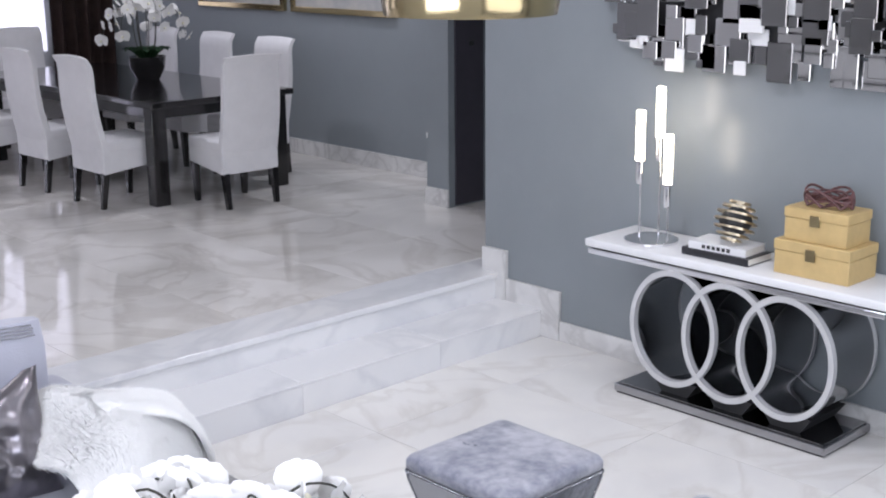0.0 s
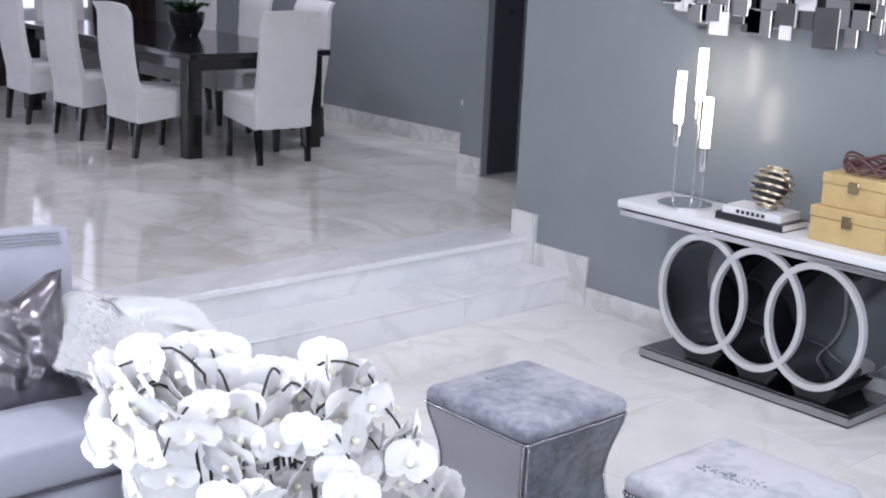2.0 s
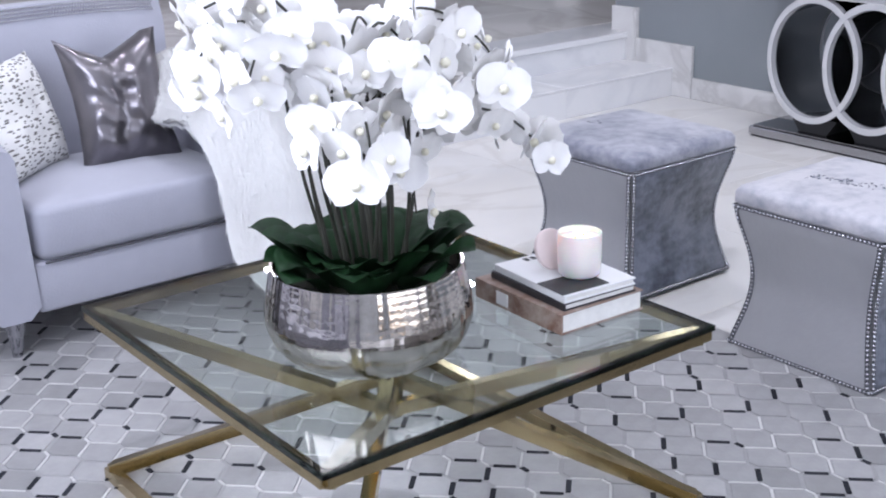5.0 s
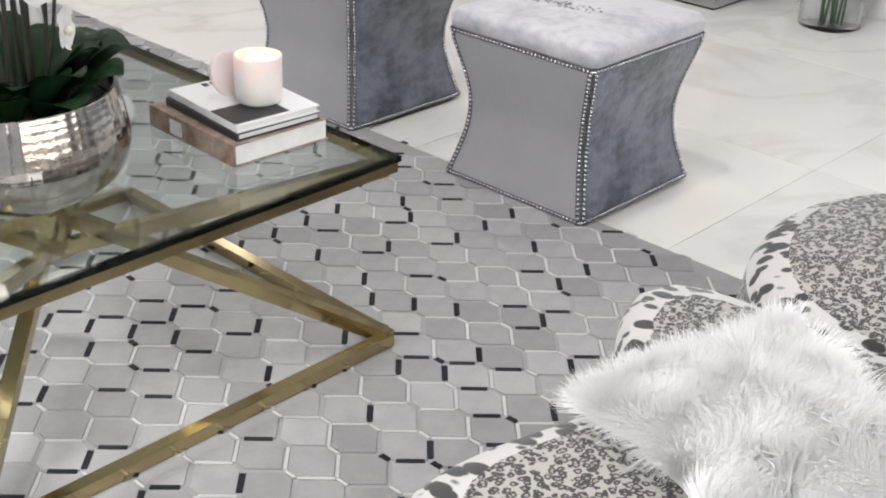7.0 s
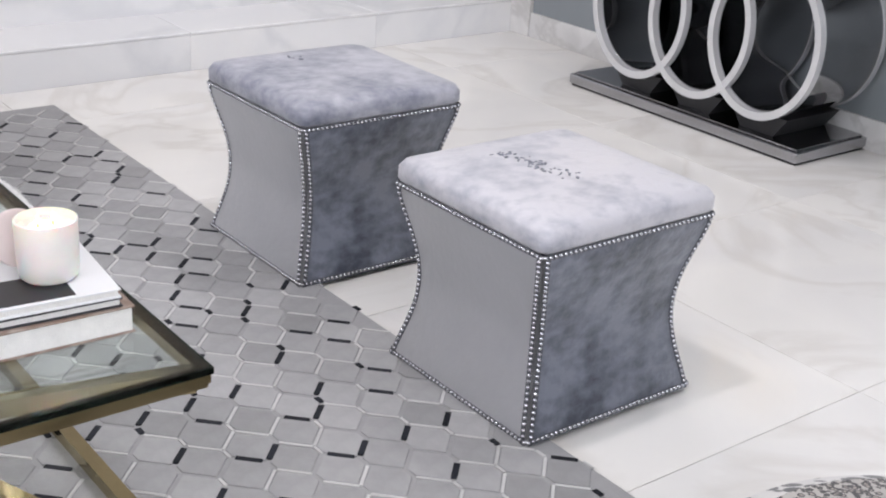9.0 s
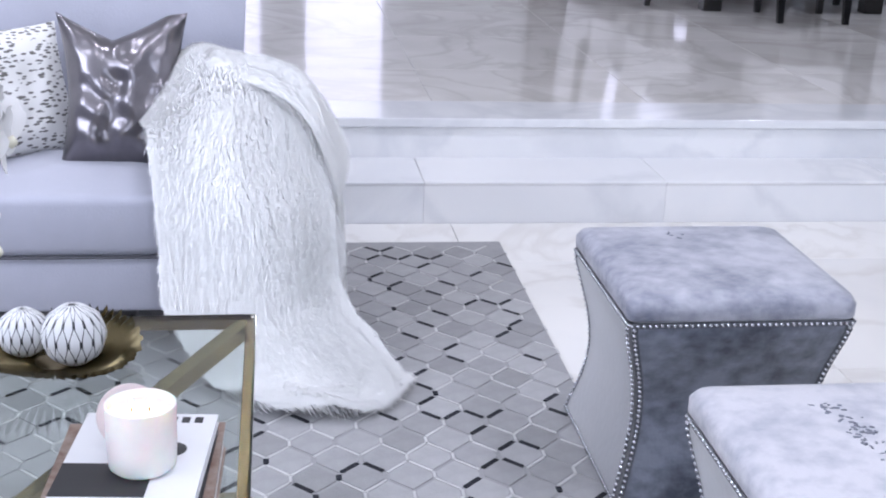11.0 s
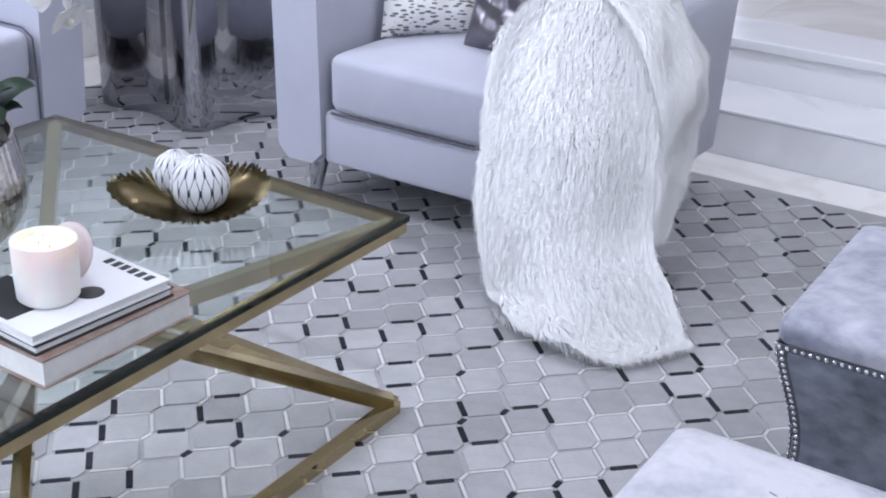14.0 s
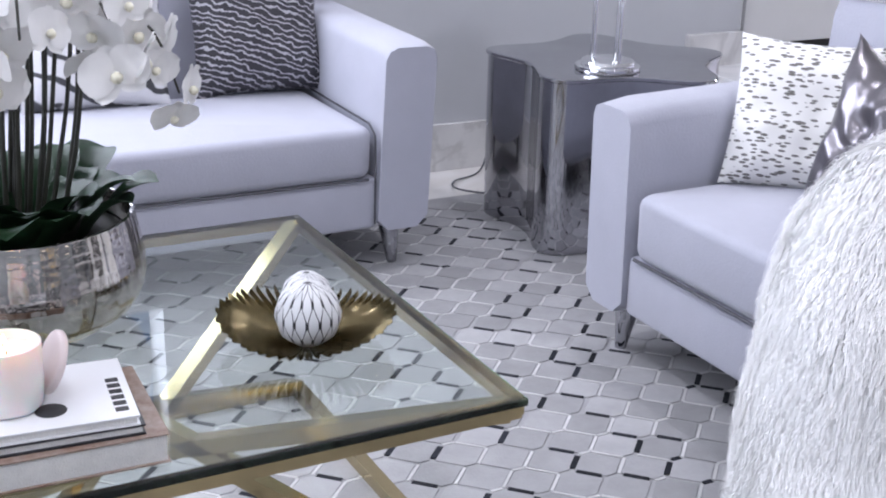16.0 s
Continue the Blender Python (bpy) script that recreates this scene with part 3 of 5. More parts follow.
# ---- the two stools ----
DARK_GREY = mat("dark_grey_tape", (0.10, 0.105, 0.12), 0.6, vary=0.2, scale=40)
def stool(at, rz):
    st = thing("stool", "grey crushed velvet hourglass stool with nickel nail trim", "stool", at, rz, "velvet stools")
    H = 0.435

    def half(z):
        t = z / H
        return 0.242 - 0.039 * math.sin(math.pi * min(max((t - 0.02) / 0.94, 0), 1)) ** 1.25

    zs = [0.012 + (H - 0.012) * k / 16 for k in range(17)]
    whole = loft([rounded_square(half(z), 0.012, z, 3) for z in zs])
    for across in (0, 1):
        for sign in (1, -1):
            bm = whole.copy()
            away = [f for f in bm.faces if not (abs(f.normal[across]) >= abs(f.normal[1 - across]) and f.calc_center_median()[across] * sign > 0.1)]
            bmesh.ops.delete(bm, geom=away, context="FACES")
            # y-facing panels: crushed pattern, with shade put into the colour
            part("side_panel", bm, VELVET_SHADED if across else VELVET, st, "crushed velvet panel, shade put into its colour" if across else "smooth brushed velvet panel", 40)
    whole.free()
    # dark band behind the nail heads, along corners, top and bottom
    trim_quads = []
    for ax in range(4):
        c, s = (1, 0, -1, 0)[ax], (0, 1, 0, -1)[ax]
        for e in (1, -1):
            for z0, z1 in zip(zs, zs[1:]):
                quad = [(e * (half(z) - o), half(z) + 0.0008, z) for z, o in ((z0, 0.005), (z0, 0.019), (z1, 0.019), (z1, 0.005))]
                trim_quads.append([(c * h - s * u, s * h + c * u, z) for u, h, z in quad])
        for z in (H - 0.006, 0.020):
            trim_quads.append([(c * h - s * u, s * h + c * u, w) for u, h, w in [(u * (half(z) - 0.004), half(z) + 0.0012, z + dz) for u, dz in ((-1, -0.006), (1, -0.006), (1, 0.006), (-1, 0.006))]])
    mesh_part("trim_tape", [p for q in trim_quads for p in q], [tuple(range(4 * k, 4 * k + 4)) for k in range(len(trim_quads))], DARK_GREY, st, "dark band under the nail heads", "", False)
    cush = [rounded_square(0.240, 0.02, H, 5), rounded_square(0.246, 0.022, H + 0.008, 5), rounded_square(0.247, 0.026, H + 0.034, 5),
            rounded_square(0.239, 0.03, H + 0.049, 5), rounded_square(0.215, 0.035, H + 0.058, 5), rounded_square(0.14, 0.04, H + 0.064, 5), rounded_square(0.05, 0.02, H + 0.066, 5)]
    part("cushion", loft(cush), VELVET_TOP_SHEEN, st, "brushed velvet cushion top, nap sheen put into its colour", 60)
    part("base", box(-0.225, 0.225, -0.225, 0.225, 0.0, 0.013, 0.003), COVER_B, st, "thin black base")
    spots = []
    for k in range(38):
        u = -1 + 2 * (k + 0.5) / 38
        for ax in range(4):
            c, s = (1, 0, -1, 0)[ax], (0, 1, 0, -1)[ax]
            for z in (H - 0.006, 0.020):
                h = half(z) + 0.001
                spots.append((c * h - s * u * h, s * h + c * u * h, z))
    for k in range(34):
        z = 0.03 + (H - 0.045) * k / 33
        h = half(z) + 0.001
        for ax in range(4):
            c, s = (1, 0, -1, 0)[ax], (0, 1, 0, -1)[ax]
            for e in (h - 0.012, -h + 0.012):
                spots.append((c * h - s * e, s * h + c * e, z))
    bm = lathe([(0.0050, -0.002), (0.0045, 0.002), (0.0024, 0.0040), (0, 0.0048)], 7)
    me = bpy.data.meshes.new("stud")
    bm.to_mesh(me)
    bm.free()
    base_v = [v.co.copy() for v in me.vertices]
    base_f = [tuple(p.vertices) for p in me.polygons]
    bpy.data.meshes.remove(me)
    verts, faces = [], []
    for x, y, z in spots:
        n = Vector((x, 0, 0)) if abs(x) > abs(y) else Vector((0, y, 0))
        q = n.to_track_quat("Z", "Y")
        o = len(verts)
        verts += [q @ v + Vector((x, y, z)) for v in base_v]
        faces += [tuple(i + o for i in f) for f in base_f]
    mesh_part("nail_trim", verts, faces, STUD, st, "rows of round nickel nail heads", "stuff")
    return st


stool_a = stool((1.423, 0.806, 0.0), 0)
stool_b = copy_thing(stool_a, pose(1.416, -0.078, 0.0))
# this top is coloured darker for nap that reflects less light
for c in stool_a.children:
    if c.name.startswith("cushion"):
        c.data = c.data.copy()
        c.data.materials[0] = VELVET_TOP_DULL
WORN = mat("rubbed_velvet", (0.20, 0.21, 0.25), 0.6, vary=0.4, scale=60)
rnd = random.Random(9)


def worn_patch(owner, x0, y0, x1, y1, count, spread):
    """A scatter of small flattened marks along a short line on the velvet."""
    for k in range(count):
        t = rnd.random()
        x, y = x0 + (x1 - x0) * t + rnd.gauss(0, spread), y0 + (y1 - y0) * t + rnd.gauss(0, spread)
        a, ln, w = rnd.uniform(0, 6.28), rnd.uniform(0.002, 0.006), rnd.uniform(0.0014, 0.0032)
        zt = 0.435 + 0.0655 - 0.10 * max(0.0, max(abs(x), abs(y)) - 0.05) ** 1.6
        part("worn_mark", tube([(x - ln * math.cos(a), y - ln * math.sin(a), zt), (x + w * math.sin(a), y, zt + 0.0004), (x + ln * math.cos(a), y + ln * math.sin(a), zt)], w, 5), WORN, owner, "rubbed dark mark on the velvet")


worn_patch(stool_b, -0.055, 0.12, -0.01, -0.06, 66, 0.014)
worn_patch(stool_a, -0.06, 0.15, -0.03, 0.10, 8, 0.010)


# ---- seating ----
def cushion(w, d, h, r, crown=0.03, n=14):
    """A box cushion, rounded at its edges and crowned on top; its base is centred at the origin."""
    secs = []
    for k in range(6):
        a = math.pi / 2 * k / 5
        secs.append((r * (1 - math.sin(a)), r * (1 - math.cos(a))))
    rings = [rounded_square(w / 2 - i, max(r - i, 0.01) + 0.02, z, 6, d / 2 - i) for i, z in [(r * 0.8, 0.0), (r * 0.3, r * 0.25), (0, r)]]
    rings += [rounded_square(w / 2 - i, 0.04, h - r + r * math.sin(a), 6, d / 2 - i) for a, i in [(math.pi / 2 * k / 4, r * (1 - math.cos(math.pi / 2 * k / 4))) for k in range(5)]]
    for f in (0.75, 0.4, 0.12):
        rings.append(rounded_square((w / 2 - r) * f, 0.03 * f, h + crown * (1 - f * f), 6, (d / 2 - r) * f))
    return loft(rings)


def arm_shape(x0, x1, y_front, y_back, z0, z_front, z_back, flare=0.0):
    """An upholstered arm: slightly flared outward, rounded, its top rising to the back."""
    bm = bmesh.new()
    n = 10
    rings = []
    for k in range(n + 1):
        t = k / n
        y = y_front + (y_back - y_front) * t
        zt = z_front + (z_back - z_front) * t
        e = min(1.0, t * 8 + 0.55)
        r = 0.035
        cx, hw = (x0 + x1) / 2, (x1 - x0) / 2 * (0.86 + 0.14 * e)
        pts = []
        for px, pz in ((-hw + r, z0), (hw - r, z0), (hw, z0 + r), (hw, zt - r), (hw - r * 0.3, zt - r * 0.3), (hw - r, zt), (-hw + r, zt), (-hw + r * 0.3, zt - r * 0.3), (-hw, zt - r), (-hw, z0 + r)):
            f = (pz - z0) / (zt - z0)
            pts.append((cx + px + flare * f * f, y, pz - 0.02 * (1 - e) * f))
        rings.append(pts)
    b = loft(rings)
    bmesh.ops.subdivide_edges(b, edges=[e for e in b.edges if abs(e.verts[0].co.z - e.verts[1].co.z) > 0.2], cuts=4)
    return b


def leg(x, y, z, dx, dy):
    return tube([(x + dx * 0.5, y + dy * 0.5, 0.0), (x, y, z)], (0.015, 0.034), 14)


def seat_unit(kind, label, category, width, depth, arm, seat_top, arm_top, back_top, at, rz, base_z=0.128, seats=1, piping=False, rise=0.05):
    """Sofa or armchair facing -y; its origin is on the floor at the middle of the front."""
    s = thing(kind, label, category, at, rz)
    w = width / 2
    part("base", box(-w + arm - 0.01, w - arm + 0.01, 0.012, depth - 0.06, base_z, 0.283, 0.018, 3), SOFA, s)
    for sx in (-1, 1):
        x0, x1 = (sx * w, sx * (w - arm)) if sx < 0 else (w - arm, w)
        part("arm", arm_shape(x0, x1, 0.0, depth - 0.02, base_z - 0.005, arm_top, arm_top + rise, sx * 0.022), SOFA, s, smooth=60)
    bw = (width - 2 * arm - 0.01) / seats
    for k in range(seats):
        x = -w + arm + 0.005 + bw * (k + 0.5)
        b = cushion(bw - 0.006, depth - 0.24, seat_top - 0.283, 0.026, 0.026)
        bmesh.ops.translate(b, vec=(x, 0.002 + (depth - 0.24) / 2, 0.285), verts=b.verts[:])
        part("seat_cushion", b, SOFA, s, smooth=60)
        if piping:
            part("seam", tube([(x - bw / 2 + 0.02, 0.004, 0.284), (x + bw / 2 - 0.02, 0.004, 0.284)], 0.0042, 6), PIPING, s, "dark piping under the cushion")
    if piping is True:
        for sx in (-1, 1):
            x = sx * (w - arm - 0.003)
            part("seam", tube([(x, 0.006, base_z + 0.02), (x, 0.004, 0.30), (x, 0.010, seat_top - 0.02), (x, 0.05, seat_top + 0.004), (x, depth - 0.3, seat_top + 0.010)], 0.0032, 6), PIPING, s, "dark piping beside the arm")
    rings = []
    for k in range(9):
        t = k / 8
        z = 0.30 + (back_top - 0.30) * t
        y0 = depth - 0.23 + 0.07 * t
        th = 0.19 - 0.05 * t
        hw = w - arm * 0.7 + 0.03 * t
        if k == 8:
            y0, th, z = y0 + 0.03, th - 0.06, z + 0.012
        pts = []
        for j in range(13):
            u = -1 + 2 * j / 12
            pts.append((u * hw, y0 + (0.02 if abs(u) == 1 else 0), z + 0.015 * (1 - u * u)))
        for j in range(13):
            u = 1 - 2 * j / 12
            pts.append((u * hw, y0 + th - (0.02 if abs(u) == 1 else 0), z + 0.015 * (1 - u * u)))
        rings.append(pts)
    part("backrest", loft(rings), SOFA, s, smooth=60)
    for sx in (-1, 1):
        part("leg", leg(sx * (w - 0.10), 0.07, base_z + 0.01, sx * 0.02, -0.015), SMOKE, s, "tapered grey metal leg")
        part("leg", leg(sx * (w - 0.10), depth - 0.09, base_z + 0.01, sx * 0.02, 0.02), SMOKE, s, "tapered grey metal leg")
    return s


armchair = seat_unit("armchair", "lavender grey upholstered armchair with tapered metal legs", "armchair", 1.02, 0.80, 0.165, 0.445, 0.640, 0.90, (-0.035, 1.39, 0.012), 0, piping="front", rise=0.022)
sofa = seat_unit("sofa", "pale lavender grey sofa with dark seat piping", "sofa", 2.15, 0.80, 0.17, 0.43, 0.665, 0.86, (-1.19, 0.195, 0.012), 90, piping=True, rise=0.012)
# rhinestone band along the top of the armchair back
verts, faces = [], []
for row in range(4):
    for k in range(80):
        x = -0.385 + 0.77 * (k + 0.5 * (row % 2)) / 80
        z = 0.903 - 0.011 * row + 0.015 * (1 - (x / 0.39) ** 2)
        y = 0.660 - 0.005 * row
        o = len(verts)
        r = 0.0055
        verts += [(x - r, y, z), (x, y, z - r), (x + r, y, z), (x, y, z + r), (x, y - 0.005, z)]
        faces += [(o, o + 1, o + 4), (o + 1, o + 2, o + 4), (o + 2, o + 3, o + 4), (o + 3, o, o + 4)]
mesh_part("rhinestone_band", verts, faces, CHROME, armchair, "sparkling rhinestone band", "stuff", False)


# ---- side table with a wavy steel drum ----
side = thing("side_table", "smoked mirror-steel drum side table with wavy outline", "side table", (-1.31, 1.97, 0.012))


def wavy(r, z, n=120, amp=0.21):
    out = []
    for k in range(n):
        a = 2 * math.pi * k / n
        c = math.cos(5 * (a + radians(59)))
        rr = r * (1 + amp * (c ** 1.2 if c > 0 else -0.55 * abs(c) ** 0.8))
        out.append((rr * math.cos(a), rr * math.sin(a), z))
    return out


part("drum", loft([wavy(0.322, 0.004), wavy(0.322, 0.03), wavy(0.326, 0.25), wavy(0.328, 0.50), wavy(0.328, 0.538)]), SMOKE, side)
part("tabletop", loft([wavy(0.332, 0.539), wavy(0.335, 0.542), wavy(0.335, 0.550), wavy(0.332, 0.553)]), SMOKE, side, "dark reflective wavy top")

# table lamp on it
lamp = thing("table_lamp", "chrome lamp with three crystal rods on a stepped base", "table lamp", (-1.16, 1.85, 0.566))
part("base", lathe([(0.0, 0.0), (0.098, 0.0), (0.100, 0.004), (0.098, 0.013), (0.082, 0.015), (0.080, 0.028), (0.076, 0.030), (0.0, 0.030)], 40), CHROME, lamp)
for dx, dy in ((-0.052, -0.02), (0.0, 0.03), (0.052, 0.0)):
    part("rod", tube([(dx, dy, 0.03), (dx, dy, 0.44)], 0.0085, 12), CHROME, lamp)
    part("collar", lathe([(0.0, 0.10), (0.013, 0.10), (0.013, 0.16), (0.0, 0.16)], 12, (dx, dy, 0.12)), CLEAR, lamp, "clear crystal sleeve")
part("shade", lathe([(0.17, 0.45), (0.13, 0.72), (0.128, 0.72), (0.168, 0.45)], 40), SLIP, lamp, "white fabric drum shade")


# ---- console with interlocking rings ----
console = thing("console_table", "mirrored console with white top on interlocking rings", "console table", (3.39, 1.15, 0.0))
part("tabletop", box(-0.21, 0.195, -0.81, 0.79, 0.712, 0.752, 0.010, 3), COVER_W, console, "white stone top")
part("underframe", box(-0.200, 0.19, -0.795, 0.775, 0.676, 0.704, 0.004), CHROME, console, "bevelled mirror band")
# solid black strip fills the joint to give its shade
part("shadow_gap", box(-0.185, 0.18, -0.78, 0.76, 0.7045, 0.7115), INK, console)
part("plinth", box(-0.21, 0.195, -0.575, 0.58, 0.010, 0.048, 0.004), PLINTH, console, "mirrored plinth")
# black strip drawn in for the shadow line under the plinth
part("plinth_foot", box(-0.20, 0.19, -0.565, 0.57, 0.0, 0.0095), INK, console, "recessed black strip for the shade under the plinth")
part("plinth_top", box(-0.195, 0.185, -0.56, 0.565, 0.0485, 0.056, 0.002), MIRROR_D, console, "dark mirrored plinth top")
for k, y in enumerate((0.25, -0.055, -0.355)):
    R, t = 0.280, 0.028
    for x0, x1, m, nm in ((-0.195, -0.165, RINGM, "ring_face"), (-0.165, 0.16, MIRROR_D, "ring_tube"), (0.16, 0.185, RINGM, "ring_face")):
        xo = 0.002 * k
        Rk = R - (0.004 if nm == "ring_tube" else 0)
        bm = lathe([(Rk - t, x0 - xo), (Rk, x0 - xo), (Rk, x1 - xo), (Rk - t, x1 - xo), (Rk - t, x0 - xo)], 72)
        bmesh.ops.rotate(bm, cent=(0, 0, 0), matrix=Matrix.Rotation(radians(90), 3, "Y"), verts=bm.verts[:])
        bmesh.ops.scale(bm, vec=(1, 0.872, 1.02), verts=bm.verts[:])
        bmesh.ops.translate(bm, vec=(0, y + 0.012, 0.3945), verts=bm.verts[:])
        bmesh.ops.recalc_face_normals(bm, faces=bm.faces[:])
        part(nm, bm, m, console)
    y += 0.012
    wedge = box(-0.15, 0.15, y - 0.075, y + 0.075, 0.0565, 0.128)
    for v in wedge.verts:
        if v.co.z > 0.1:
            v.co.y = y + (v.co.y - y) * 1.7
    part("ring_cradle", wedge, INK, console, "black cradle under the ring")




# ---- fur throw over the armchair ----
def sheet(rows, nu, nv, rough=0.0, seed=0):
    """A smooth surface through rows of points; returns a function (u, v) -> place, and its normal."""
    def at(u, v):
        line = [spline(r, u) for r in rows]
        p = spline(line, v)
        if rough:
            p = p + noise.noise_vector(Vector((u * 3.1 + seed, v * 5.0, 0.3))) * rough
        return p

    def normal(u, v):
        e = 0.01
        u0, v0 = min(max(u, e), 1 - e), min(max(v, e), 1 - e)
        a, b = at(u0 + e, v0) - at(u0 - e, v0), at(u0, v0 + e) - at(u0, v0 - e)
        return a.cross(b).normalized(), b.normalized()

    return at, normal


def fur_sheet(owner, name, rows, count, length, seed, flip=1, rough=0.02, thick=0.012, skin=FUR_SKIN, hair=FUR, droop=1.05, width=0.0012, back=0.0):
    at, normal = sheet(rows, 0, 0, rough, seed)
    nu, nv = 20, 36
    bm = bmesh.new()
    vs = [[bm.verts.new(at(i / nu, j / nv)) for i in range(nu + 1)] for j in range(nv + 1)]
    for j in range(nv):
        for i in range(nu):
            f = (vs[j][i], vs[j][i + 1], vs[j + 1][i + 1], vs[j + 1][i])
            bm.faces.new(f if flip > 0 else f[::-1])
    bmesh.ops.solidify(bm, geom=bm.faces[:], thickness=thick)
    part(name + "_hide", bm, skin, owner, smooth=80)
    rnd = random.Random(seed)
    grid = [[(at(i / 40, j / 60), *normal(i / 40, j / 60)) for i in range(41)] for j in range(61)]
    samples = []
    for _ in range(count):
        u, v = rnd.random() * 40, rnd.random() * 60
        i, j = min(int(u), 39), min(int(v), 59)
        fu, fv = u - i, v - j
        p = (grid[j][i][0] * (1 - fu) + grid[j][i + 1][0] * fu) * (1 - fv) + (grid[j + 1][i][0] * (1 - fu) + grid[j + 1][i + 1][0] * fu) * fv
        g = grid[j][i]
        if back and rnd.random() < back:
            samples.append((p - g[1] * flip * thick, g[1] * -flip, g[2]))
        else:
            samples.append((p, g[1] * flip, g[2]))
    v, f, nn = strands(samples, length, width, droop, seed + 5)
    mesh_part(name + "_fur", v, f, hair, owner, kind="stuff", normals=nn if droop > 0.5 else None)


throw = thing("fur_throw", "long white faux fur throw draped over the armchair arm", "throw", (0.05, -0.02, 0.0))
FRONT = [[(0.08, 1.82, 0.68), (0.20, 1.83, 0.75), (0.33, 1.82, 0.70)],
         [(0.08, 1.67, 0.60), (0.25, 1.68, 0.77), (0.43, 1.69, 0.70)],
         [(0.10, 1.47, 0.60), (0.30, 1.42, 0.74), (0.53, 1.50, 0.66)],
         [(0.12, 1.35, 0.42), (0.31, 1.29, 0.50), (0.56, 1.40, 0.44)],
         [(0.15, 1.31, 0.20), (0.35, 1.24, 0.26), (0.59, 1.36, 0.22)],
         [(0.24, 1.21, 0.06), (0.45, 1.14, 0.10), (0.68, 1.29, 0.08)],
         [(0.34, 1.10, 0.03), (0.60, 1.03, 0.045), (0.75, 1.24, 0.03)]]
fur_sheet(throw, "front_fall", FRONT, 90000, 0.038, 11, -1, 0.03, droop=1.05, width=0.0012, back=0.08)
OUTER = [[(0.26, 1.46, 0.745), (0.25, 1.58, 0.79), (0.23, 1.72, 0.77)],
         [(0.46, 1.40, 0.71), (0.47, 1.52, 0.75), (0.44, 1.64, 0.72)],
         [(0.55, 1.38, 0.55), (0.57, 1.52, 0.59), (0.55, 1.655, 0.57)],
         [(0.57, 1.38, 0.36), (0.58, 1.50, 0.40), (0.56, 1.64, 0.41)],
         [(0.58, 1.36, 0.20), (0.57, 1.48, 0.23), (0.55, 1.60, 0.26)]]
fur_sheet(throw, "outer_fall", OUTER, 42000, 0.036, 12, -1, 0.025, droop=1.05, width=0.0012, back=0.08)


# ---- cushions ----
def scatter_cushion(label, w, h, d, material, place, rx, rz, seed, group="", wrinkle=0.012, chop=0.0):
    bm = pillow(w, h, d, seed=seed, wrinkle=wrinkle, n=40 if chop else 26)
    if chop:
        # a blow to the top edge: two pointed ears, and folds running across
        for v in bm.verts:
            u, t = 2 * v.co.x / w, v.co.z / h
            dent = max(0.0, 1 - abs(u + 0.15) / 0.85)
            fold = math.exp(-((u + 0.1) / 0.5) ** 2) * max(0.0, 1 - abs(t - 0.5) / 0.5)
            v.co.y += (0.5 if v.co.y > 0 else 1.0) * 0.0055 * math.sin(25 * t + 7 * u + seed) * fold * (-1 if v.co.y < 0 else 1)
            v.co.z -= chop * dent * max(0.0, t - 0.25) / 0.75
            v.co.x *= 1 - 0.10 * math.sin(math.pi * min(max(t, 0), 1))
    ob = part("scatter_cushion", bm, material, smooth=70)
    ob.matrix_basis = pose(*place, rx, 0, rz)
    return tagged(ob, label, "cushion", group)


SEQUIN = spotted("sequin_brocade", (0.76, 0.75, 0.73), (0.14, 0.13, 0.12), 50, 0.33, (0.75, 0.3, 2.2))


def striped(name, a, b, scale):
    m = bpy.data.materials.new(name)
    m.use_nodes = True
    nt = m.node_tree
    bs = nt.nodes["Principled BSDF"]
    bs.inputs["Roughness"].default_value = 0.55
    tc = nt.nodes.new("ShaderNodeTexCoord")
    mp = nt.nodes.new("ShaderNodeMapping")
    mp.inputs["Rotation"].default_value = (0, radians(70), 0)
    nt.links.new(tc.outputs["Object"], mp.inputs["Vector"])
    wv = nt.nodes.new("ShaderNodeTexWave")
    wv.inputs["Scale"].default_value, wv.inputs["Distortion"].default_value = scale, 7.5
    wv.inputs["Detail"].default_value, wv.inputs["Detail Scale"].default_value = 2.5, 1.6
    nt.links.new(mp.outputs[0], wv.inputs["Vector"])
    ramp = nt.nodes.new("ShaderNodeValToRGB")
    ramp.color_ramp.elements[0].position, ramp.color_ramp.elements[0].color = 0.76, (*a, 1)
    ramp.color_ramp.elements[1].position, ramp.color_ramp.elements[1].color = 0.88, (*b, 1)
    nt.links.new(wv.outputs["Fac"], ramp.inputs[0])
    nt.links.new(ramp.outputs[0], bs.inputs["Base Color"])
    return m


ZEBRA = striped("zebra_weave", (0.03, 0.028, 0.035), (0.42, 0.41, 0.44), 18.0)
ZEBRA_W = striped("pale_zebra_weave", (0.72, 0.71, 0.72), (0.06, 0.06, 0.065), 4.0)
scatter_cushion("cream sequinned square cushion standing on the armchair", 0.36, 0.37, 0.13, SEQUIN, (-0.215, 1.74, 0.462), -18, 38, 1, "armchair cushions")
scatter_cushion("metallic silver satin cushion standing on the armchair", 0.35, 0.43, 0.17, SILVERFOIL, (0.065, 1.665, 0.452), -17, 2, 2, "armchair cushions", 0.022, 0.065)
scatter_cushion("black zebra-striped cushion leaning on the sofa", 0.42, 0.40, 0.14, ZEBRA, (-1.66, 0.93, 0.452), -14, 90, 3, "sofa cushions")
